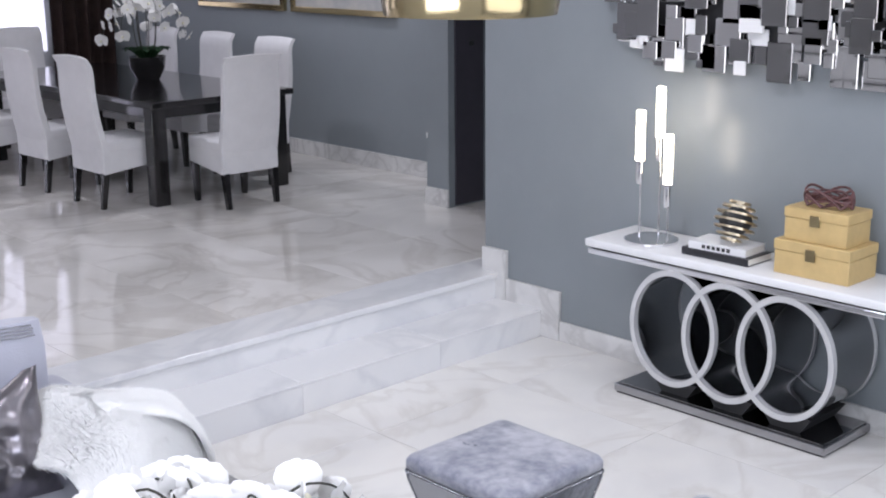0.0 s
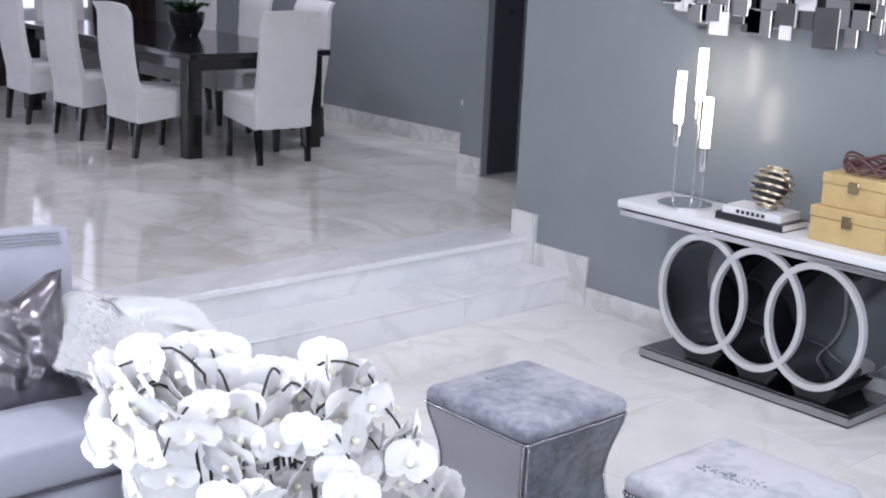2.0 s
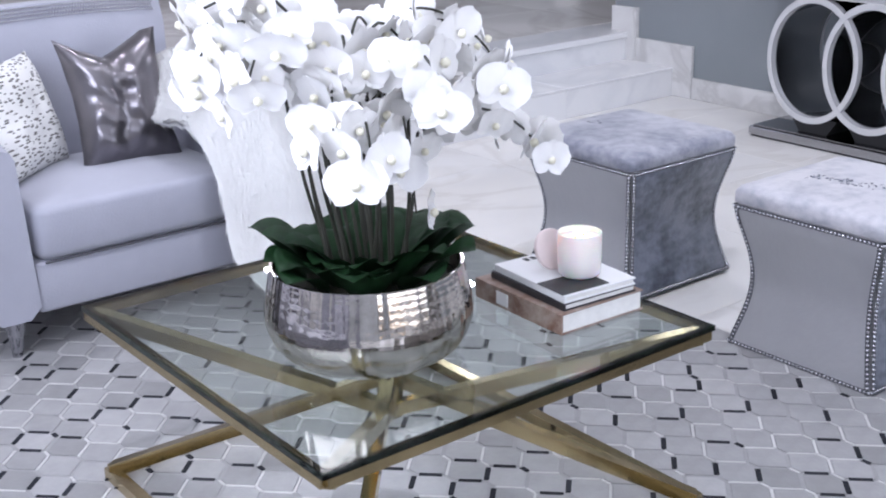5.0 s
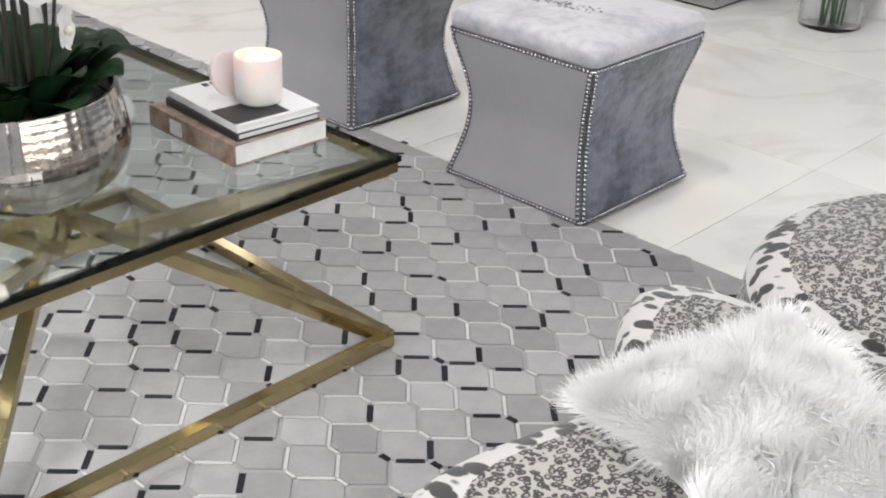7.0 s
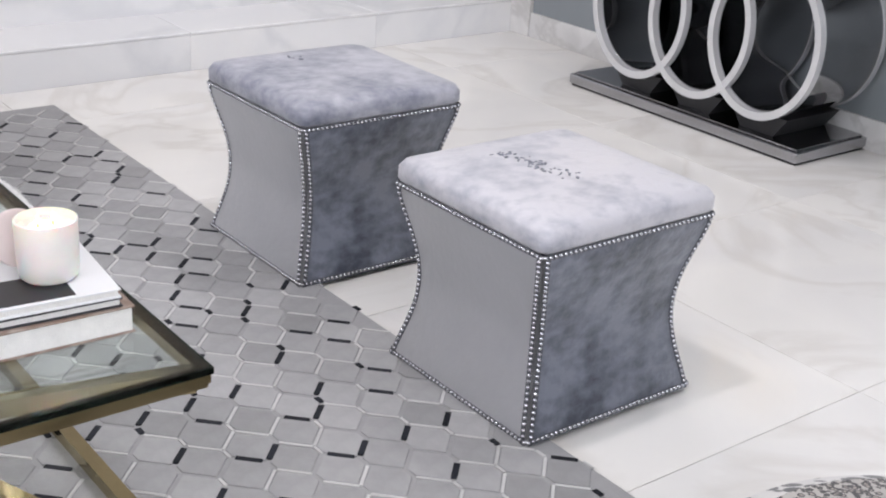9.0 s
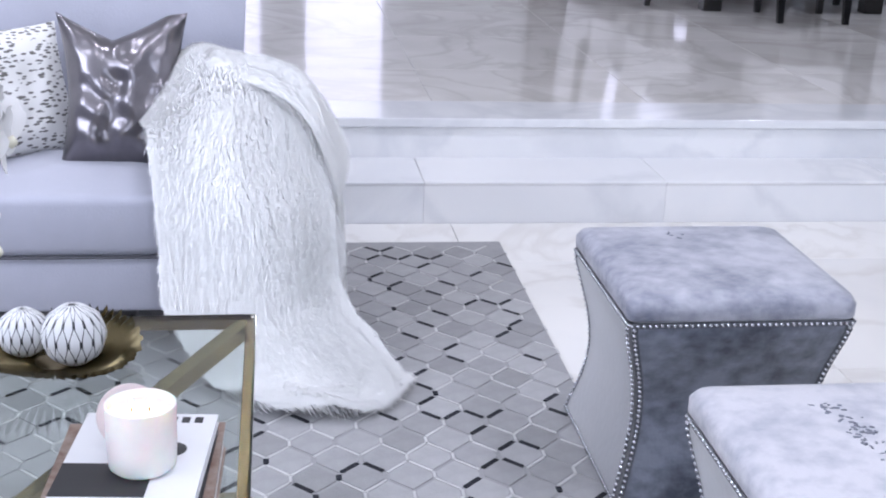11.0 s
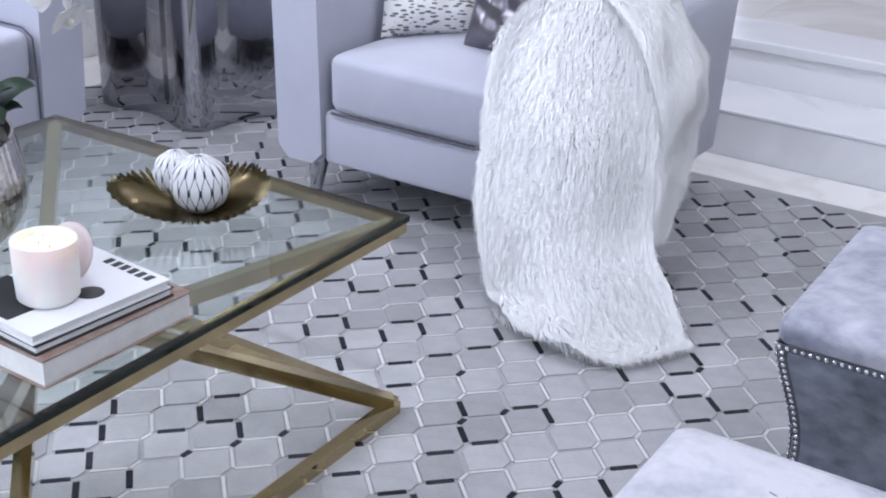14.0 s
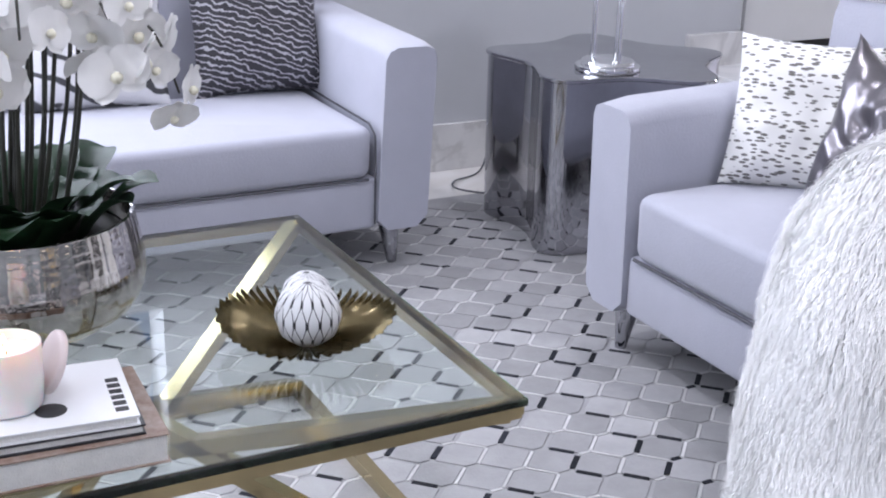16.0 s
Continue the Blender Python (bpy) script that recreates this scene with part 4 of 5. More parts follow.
scatter_cushion("white cushion with dark stripes leaning on the sofa", 0.42, 0.40, 0.14, ZEBRA_W, (-1.62, 0.42, 0.452), -16, 84, 4, "sofa cushions")
scatter_cushion("cream sequinned cushion leaning on the sofa", 0.40, 0.38, 0.13, SEQUIN, (-1.64, -0.10, 0.452), -16, 92, 5, "sofa cushions")


# ---- leopard chair and ottoman ----
def soft_round(reach, top, z0, crown, lo, hi, n=72):
    """A stretch of a soft upholstered round, from ring lo to ring hi; reach(a) is its outline."""
    rings = []
    profile = ((0.93, z0), (0.98, z0 + 0.06), (1.0, z0 + 0.16), (1.0, top - 0.13), (0.98, top - 0.05), (0.95, top - 0.015), (0.91, top + 0.003), (0.83, top + crown * 0.35), (0.5, top + crown * 0.75), (0.28, top + crown * 0.93), (0.03, top + crown))
    for f, z in profile[lo:hi]:
        ring = []
        for k in range(n):
            a = 2 * math.pi * k / n
            r = reach(a) * f * (1 + 0.010 * math.sin(5 * a + z * 20))
            ring.append((r * math.cos(a), r * math.sin(a), z))
        rings.append(ring)
    bm = bmesh.new()
    vs = [[bm.verts.new(p) for p in ring] for ring in rings]
    for a, b in zip(vs, vs[1:]):
        for k in range(n):
            bm.faces.new((a[k], a[(k + 1) % n], b[(k + 1) % n], b[k]))
    if hi > 10:
        bm.faces.new(vs[-1])
    return bm


def bump(a, centre, width):
    d = (math.degrees(a) - centre + 180) % 360 - 180
    return math.exp(-(d / width) ** 2)


def pouf(name, label, category, at, reach, top, crown):
    p = thing(name, label, category, at)
    part("side", soft_round(reach, top, 0.0, crown, 0, 5), LEO_FINE, p, "fine leopard print side", 60)
    part("rim", soft_round(reach, top, 0.0, crown, 4, 8), LEO_BIG, p, "large-spotted rim", 60)
    part("top", soft_round(reach, top, 0.0, crown, 7, 11), LEO_FINE, p, "fine leopard print top", 60)
    return p


pouf("leopard_chair", "low lobed seat in black and cream leopard print", "chair", (0.14, -1.60, 0.012), lambda a: 0.44 + 0.25 * bump(a, 61, 17) + 0.22 * bump(a, 136, 22), 0.39, 0.03)
pouf("leopard_ottoman", "round domed ottoman in fine leopard print", "ottoman", (0.98, -1.42, 0.0), lambda a: 0.465, 0.345, 0.06)
pelt = thing("fur_pelt", "shaggy white fur pelt lying across the leopard chair", "throw")
PELT = [[(0.03, -1.22, 0.405), (0.15, -1.26, 0.425), (0.38, -1.32, 0.425)],
        [(0.0, -1.34, 0.425), (0.11, -1.36, 0.440), (0.32, -1.40, 0.435)],
        [(-0.10, -1.51, 0.430), (0.05, -1.52, 0.445), (0.23, -1.54, 0.440)],
        [(-0.20, -1.74, 0.430), (-0.02, -1.76, 0.440), (0.14, -1.76, 0.430)]]
fur_sheet(pelt, "pelt", PELT, 70000, 0.075, 21, -1, 0.01, droop=-0.6, width=0.0016)
hide = thing("fur_cushion", "grey-brown fur cushion lying on the leopard ottoman", "cushion")
HIDE = [[(0.92, -1.36, 0.45), (1.06, -1.36, 0.47), (1.22, -1.40, 0.45)],
        [(0.90, -1.50, 0.50), (1.06, -1.50, 0.58), (1.25, -1.50, 0.50)],
        [(0.91, -1.66, 0.48), (1.06, -1.68, 0.54), (1.24, -1.66, 0.48)],
        [(0.94, -1.78, 0.43), (1.06, -1.80, 0.45), (1.20, -1.78, 0.43)]]
fur_sheet(hide, "cushion", HIDE, 9000, 0.05, 31, -1, 0.005, 0.03, FUR_GREY, FUR_GREY, 0.4)


# ---- things on the coffee table ----
pot = thing("orchid_planter", "ribbed mirrored glass planter of white orchids", "planter", (-0.20, -0.04, 0.4505))


def fluted(profile, flutes=48, amp=0.0009, seg=192):
    bm = bmesh.new()
    rings = []
    for r, z, a in profile:
        rings.append([bm.verts.new(((r + amp * a * math.cos(flutes * t)) * math.cos(t), (r + amp * a * math.cos(flutes * t)) * math.sin(t), z)) for t in [2 * math.pi * k / seg for k in range(seg)]])
    for a, b in zip(rings, rings[1:]):
        for k in range(seg):
            bm.faces.new((a[k], a[(k + 1) % seg], b[(k + 1) % seg], b[k]))
    bm.faces.new(rings[0][::-1])
    return bm


POTM = mat("mercury_glass", (0.66, 0.62, 0.58), 0.10, 1.0, vary=0.45, scale=22, bump=0.15, bump_scale=30)
BOWL_LINE = [(0.145, 0.006, 0.2), (0.178, 0.03, 0.5), (0.196, 0.065, 0.7), (0.199, 0.095, 0.7), (0.190, 0.145, 0.7), (0.183, 0.178, 0.7)]
BOWL_WALL = [spline(BOWL_LINE, k / 64) for k in range(65)]
BOWL = fluted([(0.10, 0.0, 0)] + [(p.x + 0.00012 * math.cos(math.pi * k / 2), p.y, p.z) for k, p in enumerate(BOWL_WALL)] + [(0.178, 0.178, 0.3), (0.172, 0.14, 0)])
bmesh.ops.scale(BOWL, vec=(1.06, 1.06, 1.12), verts=BOWL.verts[:])
part("bowl", BOWL, POTM, pot, "silvered ribbed glass bowl", 50)
part("soil", lathe([(0.182, 0.155), (0.10, 0.17), (0.0, 0.175)], 24), STEM, pot, "dark moss")


def leaf_blade(base, direction, length, width, arch, twist, thick=0.0015):
    """A strap leaf: arched midrib, folded blade, rounded tip."""
    bm = bmesh.new()
    d = Vector((math.cos(direction), math.sin(direction), 0))
    side = Vector((-d.y, d.x, 0))
    n = 9
    rows = []
    for k in range(n + 1):
        t = k / n
        w = width * (math.sin(math.pi * min(t * 0.92 + 0.08, 1.0)) ** 0.6) * (1 if k < n else 0.15)
        p = Vector(base) + d * length * t * math.cos(arch * t * 0.8) + Vector((0, 0, 1)) * length * (0.95 * t * math.cos(arch) + 0.6 * t * (1 - t) * 1.2 - 0.25 * arch * t * t)
        s = (side + Vector((0, 0, 1)) * twist * t).normalized()
        rows.append([bm.verts.new(p - s * w + Vector((0, 0, 0.25 * w))), bm.verts.new(p - s * w * 0.5 + Vector((0, 0, 0.06 * w))), bm.verts.new(p), bm.verts.new(p + s * w * 0.5 + Vector((0, 0, 0.06 * w))), bm.verts.new(p + s * w + Vector((0, 0, 0.25 * w)))])
    for a, b in zip(rows, rows[1:]):
        for j in range(4):
            bm.faces.new((a[j], a[j + 1], b[j + 1], b[j]))
    bmesh.ops.solidify(bm, geom=bm.faces[:], thickness=thick)
    return bm


rnd = random.Random(7)
for k in range(36):
    a = 2 * math.pi * k / 36 + rnd.uniform(-0.2, 0.2)
    ring = (0.09, 0.12, 0.05)[k % 3]
    part("leaf", leaf_blade((ring * math.cos(a), ring * math.sin(a), 0.165), a, rnd.uniform(0.10, 0.155), rnd.uniform(0.044, 0.058), rnd.uniform(0.35, 0.95), rnd.uniform(-0.25, 0.25)), LEAF, pot, smooth=60)


def orchid_bm(seed):
    """One open flower facing +y: five petals and a lip."""
    r = random.Random(seed)
    verts, faces = [], []

    def petal(ang, ln, wd, cup):
        o = len(verts)
        c, s = math.cos(ang), math.sin(ang)
        n = 6
        for k in range(n + 1):
            t = k / n
            w = wd * math.sin(math.pi * min(0.12 + 0.80 * t, 0.985)) ** 0.75
            y = cup * t * (1 - 0.9 * t) + r.uniform(-0.001, 0.001)
            for u in (-1, -0.45, 0.45, 1):
                px, pz = u * w, t * ln
                verts.append((px * c + pz * s, y - 0.006 * (1 - u * u) * cup * 20 + (0.005 * t * abs(u)), -px * s + pz * c))
        for k in range(n):
            for j in range(3):
                a = o + k * 4 + j
                faces.append((a, a + 1, a + 5, a + 4))

    for ang, ln, wd in ((0, 0.040, 0.017), (2.2, 0.038, 0.016), (-2.2, 0.038, 0.016)):
        petal(ang + r.uniform(-0.1, 0.1), ln, wd, -0.006)
    for ang in (1.15, -1.15):
        petal(ang, 0.045, 0.029, 0.008)
    return verts, faces


FLOWERS = []
for sd in range(4):
    v, f = orchid_bm(sd)
    me = bpy.data.meshes.new("flower")
    me.from_pydata(v, [], f)
    me.shade_smooth()
    me.materials.append(PETAL)
    FLOWERS.append(me)
LIPMESH = bpy.data.meshes.new("lip")
bmx = lathe([(0.001, 0.0), (0.006, 0.004), (0.008, 0.009), (0.004, 0.014), (0.0, 0.016)], 8)
bmesh.ops.rotate(bmx, cent=(0, 0, 0), matrix=Matrix.Rotation(radians(-90), 3, "X"), verts=bmx.verts[:])
bmx.to_mesh(LIPMESH)
bmx.free()
LIPMESH.materials.append(LIP)


def flower(owner, place, facing, size, roll):
    q = Vector(facing).to_track_quat("Y", "Z")
    m = Matrix.Translation(place) @ q.to_matrix().to_4x4() @ Matrix.Rotation(roll, 4, "Y") @ Matrix.Scale(size, 4)
    fl = new("flower", FLOWERS[rnd.randrange(4)])
    fl.parent = owner
    fl.matrix_basis = m
    lp = new("lip", LIPMESH)
    lp.parent = fl
    return fl


def orchid_spray(owner, base, top, reach, direction, flowers, size, drop=0.16, seed=0):
    """An upright cane, its arching tip hung with flowers."""
    d = Vector((math.cos(direction), math.sin(direction), 0))
    b, t = Vector(base), Vector(top)
    mid = b.lerp(t, 0.5) + d * 0.01
    pts = [b, b.lerp(mid, 0.5), mid, t]
    arc = [t, t + d * reach * 0.35 + Vector((0, 0, 0.05)), t + d * reach * 0.75 + Vector((0, 0, 0.02)), t + d * reach + Vector((0, 0, -drop))]
    line = [spline(pts, k / 8) for k in range(8)] + [spline(arc, k / 12) for k in range(13)]
    part("stem", tube(line, (0.0046, 0.0020), 6), STEM, owner, smooth=60)
    side = Vector((-d.y, d.x, 0))
    for k in range(flowers):
        u = 0.02 + 0.98 * k / max(flowers - 1, 1)
        p = spline(arc, u)
        s = 1 if k % 2 else -1
        off = side * s * rnd.uniform(0.015, 0.038) + Vector((0, 0, -rnd.uniform(0.0, 0.035)))
        face = (d * rnd.uniform(0.3, 0.9) + side * s * rnd.uniform(0.1, 0.8) + Vector((0, 0, rnd.uniform(-0.45, 0.15))))
        flower(owner, p + off + face.normalized() * 0.01, face, size * rnd.uniform(0.85, 1.15), rnd.uniform(-0.4, 0.4))


for k in range(14):
    a = 2 * math.pi * k / 14 + rnd.uniform(-0.15, 0.15)
    rb = rnd.uniform(0.03, 0.11)
    rt = rb + rnd.uniform(0.02, 0.07)
    h = (0.62, 0.55, 0.50, 0.59)[k % 4] + rnd.uniform(-0.03, 0.03)
    if math.cos(a - 2.4) > 0.3:
        h = max(h, 0.64)
    orchid_spray(pot, (rb * math.cos(a), rb * math.sin(a), 0.15), (rt * math.cos(a) - 0.03, rt * math.sin(a) + 0.035, h), rnd.uniform(0.14, 0.24), a + rnd.uniform(-0.3, 0.3), 9, 1.12, rnd.uniform(0.02, 0.09))
for k in range(5):
    a = 1.3 * k + 0.4
    orchid_spray(pot, (0.03 * math.cos(a), 0.03 * math.sin(a), 0.15), (0.05 * math.cos(a) - 0.03, 0.05 * math.sin(a) + 0.03, 0.62), 0.10, a, 7, 1.12, 0.02)
# sprays towards the stools and the near corner
orchid_spray(pot, (0.05, -0.03, 0.15), (0.10, -0.05, 0.45), 0.25, -0.65, 9, 1.15, 0.05)
orchid_spray(pot, (-0.03, -0.06, 0.15), (-0.02, -0.08, 0.50), 0.10, -1.4, 6, 1.2, 0.16)
orchid_spray(pot, (-0.08, 0.0, 0.15), (-0.12, 0.04, 0.70), 0.18, 2.4, 8, 1.15, 0.0)


def book(owner_label, cover, w, d, h, place, rz, spine=None):
    """A closed hardback lying flat: boards, spine and a page block set in."""
    b = thing("book", owner_label, "book", place, rz, "table books")
    part("page_block", box(-w / 2 + 0.006, w / 2 - 0.004, -d / 2 + 0.004, d / 2 - 0.004, 0.003, h - 0.003), PAPER, b, "cream page edges")
    part("cover", join(box(-w / 2, w / 2, -d / 2, d / 2, 0, 0.003, 0.0008), box(-w / 2, w / 2, -d / 2, d / 2, h - 0.003, h, 0.0008), box(-w / 2, -w / 2 + 0.005, -d / 2, d / 2, 0.003, h - 0.003)), cover, b)
    return b


bk1 = book("thick brown-spined book lying on the glass table", COVER_R, 0.235, 0.295, 0.046, (0.268, -0.095, 0.4505), -2)
part("spine_label", box(-0.1195, -0.1178, 0.03, 0.07, 0.008, 0.038), COVER_W, bk1, "pale spine label")
bk2 = book("thin black-covered book in the stack on the table", COVER_B, 0.20, 0.26, 0.016, (0.272, -0.105, 0.4967), -4)
bk3 = book("white and black covered book topping the stack", COVER_W, 0.195, 0.255, 0.016, (0.274, -0.108, 0.5129), -5)
part("cover_panel", box(-0.097, 0.03, -0.12, -0.03, 0.016, 0.0168), INK, bk3, "black photograph on the cover")
part("cover_panel", lathe([(0.022, 0.0162), (0.020, 0.0170), (0.0, 0.0171)], 16, (0.045, 0.015, 0)), INK, bk3, "black photograph on the cover")
for k in range(6):
    part("title_bar", box(-0.03 + 0.019 * k, -0.018 + 0.019 * k, 0.098, 0.116, 0.016, 0.0167), INK, bk3, "short black title bar")

candle = thing("jar_candle", "lit white candle in a frosted glass jar on books", "candle", (0.285, -0.145, 0.5298))
part("jar", lathe([(0.0, 0.0), (0.040, 0.0), (0.046, 0.006), (0.048, 0.04), (0.0485, 0.096), (0.0455, 0.097), (0.0445, 0.084), (0.0, 0.082)], 40), WAX, candle, "frosted white jar", 60)
part("wax_pool", lathe([(0.043, 0.0826), (0.0, 0.0840)], 28), MOLTEN, candle, "glowing molten wax")
for dx in (-0.012, 0.012):
    part("wick", tube([(dx, 0, 0.083), (dx, 0.001, 0.091)], 0.0012, 6), INK, candle)
    part("flame", lathe([(0.0, 0.0), (0.0032, 0.004), (0.0022, 0.010), (0.0, 0.015)], 8, (dx, 0.001, 0.089)), FLAME, candle)
lid = thing("candle_lid", "pale round lid leaning against the candle jar", "lid", (0.262, -0.078, 0.5293))
bm = lathe([(0.0, 0.0), (0.043, 0.0), (0.046, 0.003), (0.046, 0.010), (0.043, 0.013), (0.0, 0.013)], 36)
bmesh.ops.rotate(bm, cent=(0, 0, 0), matrix=Matrix.Rotation(radians(68), 3, "X"), verts=bm.verts[:])
bmesh.ops.translate(bm, vec=(0, 0.004, 0.0432), verts=bm.verts[:])
part("disc", bm, mat("pink_frosted_lid", (0.78, 0.66, 0.64), 0.4, vary=0.08, scale=20), lid, smooth=50)

bowl = thing("gold_bowl", "saddle-shaped bowl of radiating gold metal leaves", "bowl", (0.080, 0.376, 0.4505))


def bowl_height(r, t):
    f = r / 0.158
    return 0.005 + 0.041 * f ** 1.7 + 0.012 * math.cos(2 * (t - radians(57))) * f * f


RIBS = 54
for k in range(RIBS):
    t0 = 2 * math.pi * k / RIBS
    bm, rows = bmesh.new(), []
    reach = 0.150 + 0.004 * (k % 2)
    for j in range(10):
        f = j / 9
        r = 0.030 + (reach - 0.030) * f
        half = math.pi / RIBS * (0.98 if f < 0.55 else 0.98 - 0.75 * ((f - 0.55) / 0.45) ** 2)
        fold = 0.0075 * f ** 0.7
        rows.append([bm.verts.new((r * math.cos(t0 + e * half), r * math.sin(t0 + e * half), bowl_height(r, t0) + (fold if e == 0 else -fold * 0.3))) for e in (-1, 0, 1)])
    for a, b in zip(rows, rows[1:]):
        for e in range(2):
            bm.faces.new((a[e], b[e], b[e + 1], a[e + 1]))
    bmesh.ops.solidify(bm, geom=bm.faces[:], thickness=0.0012)
    part("leaf", bm, ANTIQUE, bowl, smooth=25)
part("dish", lathe([(0.0, 0.0), (0.040, 0.0), (0.046, 0.004), (0.044, 0.0085), (0.0, 0.008)], 32), ANTIQUE, bowl, "small round gold base")


def ball(label, place, r, turn):
    """A ceramic ball with raised white petals in dark grooves."""
    b = thing("decor_ball", label, "ball", place, turn, "decor balls")
    part("core", lathe([(r * 0.965 * math.sin(math.pi * k / 16) + (1e-6 if k in (0, 16) else 0), -r * 0.965 * math.cos(math.pi * k / 16)) for k in range(17)], 28), INK, b, "dark grooved ball")
    verts, faces = [], []
    cells = 16
    for row in range(5):
        lat0 = radians(-72 + row * 36)
        for c in range(cells):
            lon = 2 * math.pi * (c + 0.5 * (row % 2)) / cells
            o = len(verts)
            hh, hw = radians(31), math.pi / cells * 0.87
            for u, v in ((0, -1), (0.86, -0.25), (0.86, 0.25), (0, 1), (-0.86, 0.25), (-0.86, -0.25)):
                la, lo = max(-1.5, min(1.5, lat0 + v * hh)), lon + u * hw
                verts.append((r * math.cos(la) * math.cos(lo), r * math.cos(la) * math.sin(lo), r * math.sin(la)))
            verts.append((1.02 * r * math.cos(lat0) * math.cos(lon), 1.02 * r * math.cos(lat0) * math.sin(lon), 1.02 * r * math.sin(lat0)))
            faces += [(o + j, o + (j + 1) % 6, o + 6) for j in range(6)]
    mesh_part("petals", verts, faces, COVER_W, b, "raised white petal pattern", "stuff")
    return b


ball("white ceramic ball with dark grooves lying in the bowl", (0.118, 0.364, 0.4505 + 0.0655), 0.056, 10)
ball("smaller white ceramic ball with dark grooves in the bowl", (0.026, 0.398, 0.4505 + 0.057), 0.045, 40)


# ---- things on and over the console ----
TOPZ = 0.7525
cand = thing("candelabra", "chrome candelabra with three tall crystal candles", "candelabra", (3.36, 1.668, TOPZ))
part("base", lathe([(0.0, 0.0), (0.132, 0.0), (0.132, 0.012), (0.11, 0.02), (0.0, 0.022)], 40), CHROME, cand)
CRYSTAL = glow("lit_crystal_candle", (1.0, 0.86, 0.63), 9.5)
for dx, dy, z0, z1 in ((-0.05, 0.045, 0.40, 0.64), (0.03, -0.01, 0.51, 0.75), (-0.02, -0.10, 0.30, 0.535)):
    part("stand", tube([(dx + 0.012, dy, 0.015), (dx + 0.012, dy, z0)], 0.006, 10), CHROME, cand)
    part("cup", lathe([(0.0, z0 - 0.115), (0.013, z0 - 0.115), (0.0185, z0 - 0.10), (0.0185, z0 - 0.004), (0.023, z0 - 0.003), (0.023, z0), (0.0, z0)], 18, (dx, dy, 0)), CHROME, cand)
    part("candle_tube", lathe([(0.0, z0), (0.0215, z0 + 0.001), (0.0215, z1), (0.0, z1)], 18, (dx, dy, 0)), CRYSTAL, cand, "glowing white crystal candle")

cb1 = book("black-spined book lying on the console", COVER_B, 0.20, 0.36, 0.035, (3.36, 1.235, TOPZ), 0)
cb2 = book("white book lying on a black book", COVER_W, 0.18, 0.30, 0.035, (3.36, 1.235, TOPZ + 0.0355), 3)
for k in range(6):
    part("title_bar", box(-0.0912, -0.0900, -0.07 + 0.026 * k, -0.053 + 0.026 * k, 0.009, 0.026), INK, cb2, "short black title bar")
PALEGOLD = mat("pale_gold_strip", (0.58, 0.50, 0.36), 0.28, 1.0, vary=0.2, scale=12)
orb = thing("wire_orb", "bronze strip orb standing on the stacked books", "ornament", (3.37, 1.20, TOPZ + 0.071))
for k in range(7):
    lat = radians(-60 + 20 * k)
    rr = 0.100 * math.cos(lat)
    bm = lathe([(rr - 0.003, -0.005), (rr, -0.005), (rr, 0.005), (rr - 0.003, 0.005), (rr - 0.003, -0.005)], 36)
    bmesh.ops.rotate(bm, cent=(0, 0, 0), matrix=Matrix.Rotation(radians(20), 3, "Y"), verts=bm.verts[:])
    c = Matrix.Rotation(radians(20), 3, "Y") @ Vector((0, 0, 0.100 * math.sin(lat)))
    bmesh.ops.translate(bm, vec=(c.x, c.y, c.z + 0.1005), verts=bm.verts[:])
    part("band", bm, PALEGOLD, orb, smooth=50)
bm = lathe([(0.008 + 0.068 * math.sin(math.pi * k / 10), 0.024 + 0.153 * k / 10) for k in range(11)], 20)
part("core", bm, INK, orb, "dark inner frame", 60)
for label, w, d, h, z in (("large honey-coloured lidded box on the console", 0.24, 0.36, 0.155, 0), ("honey-coloured lidded box stacked on a larger one", 0.20, 0.30, 0.145, 0.1557)):
    gb = thing("storage_box", label, "box", (3.40, 0.755, TOPZ + z), 0, "stacked boxes")
    part("body", box(-w / 2, w / 2, -d / 2, d / 2, 0, h * 0.68, 0.004), GIFTBOX, gb)
    part("lid", box(-w / 2 - 0.004, w / 2 + 0.004, -d / 2 - 0.004, d / 2 + 0.004, h * 0.685, h, 0.006), GIFTBOX, gb)
    part("clasp", box(-w / 2 - 0.010, -w / 2 - 0.0045, -0.025, 0.025, h * 0.5, h * 0.85, 0.003), GOLD, gb, "brass clasp")
orn = thing("twig_ornament", "dark reddish woven ornament on the stacked boxes", "ornament", (3.40, 0.755, TOPZ + 0.3012))
ROSE = mat("dark_rose_weave", (0.16, 0.07, 0.07), 0.4, vary=0.5, scale=30)
for k in range(16):
    a = k * 0.79
    pts = [((0.055 + 0.03 * math.sin(k)) * math.cos(a + t * 2.4) * (1 - 0.2 * t), 0.11 * math.sin(a + t * 2.4), 0.008 + 0.075 * math.sin(math.pi * t) * (0.4 + 0.6 * (k % 3) / 2)) for t in [j / 10 for j in range(11)]]
    part("strand", tube(pts, 0.006, 6), ROSE, orn, smooth=60)

vase = thing("glass_vase", "clear glass cylinder vase with green stems on floor", "vase", (3.38, 0.17, 0.0))
part("cylinder", lathe([(0.0, 0.0), (0.118, 0.0), (0.122, 0.006), (0.122, 0.46), (0.117, 0.46), (0.116, 0.022), (0.0, 0.02)], 40), CLEAR, vase, smooth=50)
GREEN = mat("fresh_green_stem", (0.06, 0.16, 0.05), 0.45, vary=0.4, scale=12)
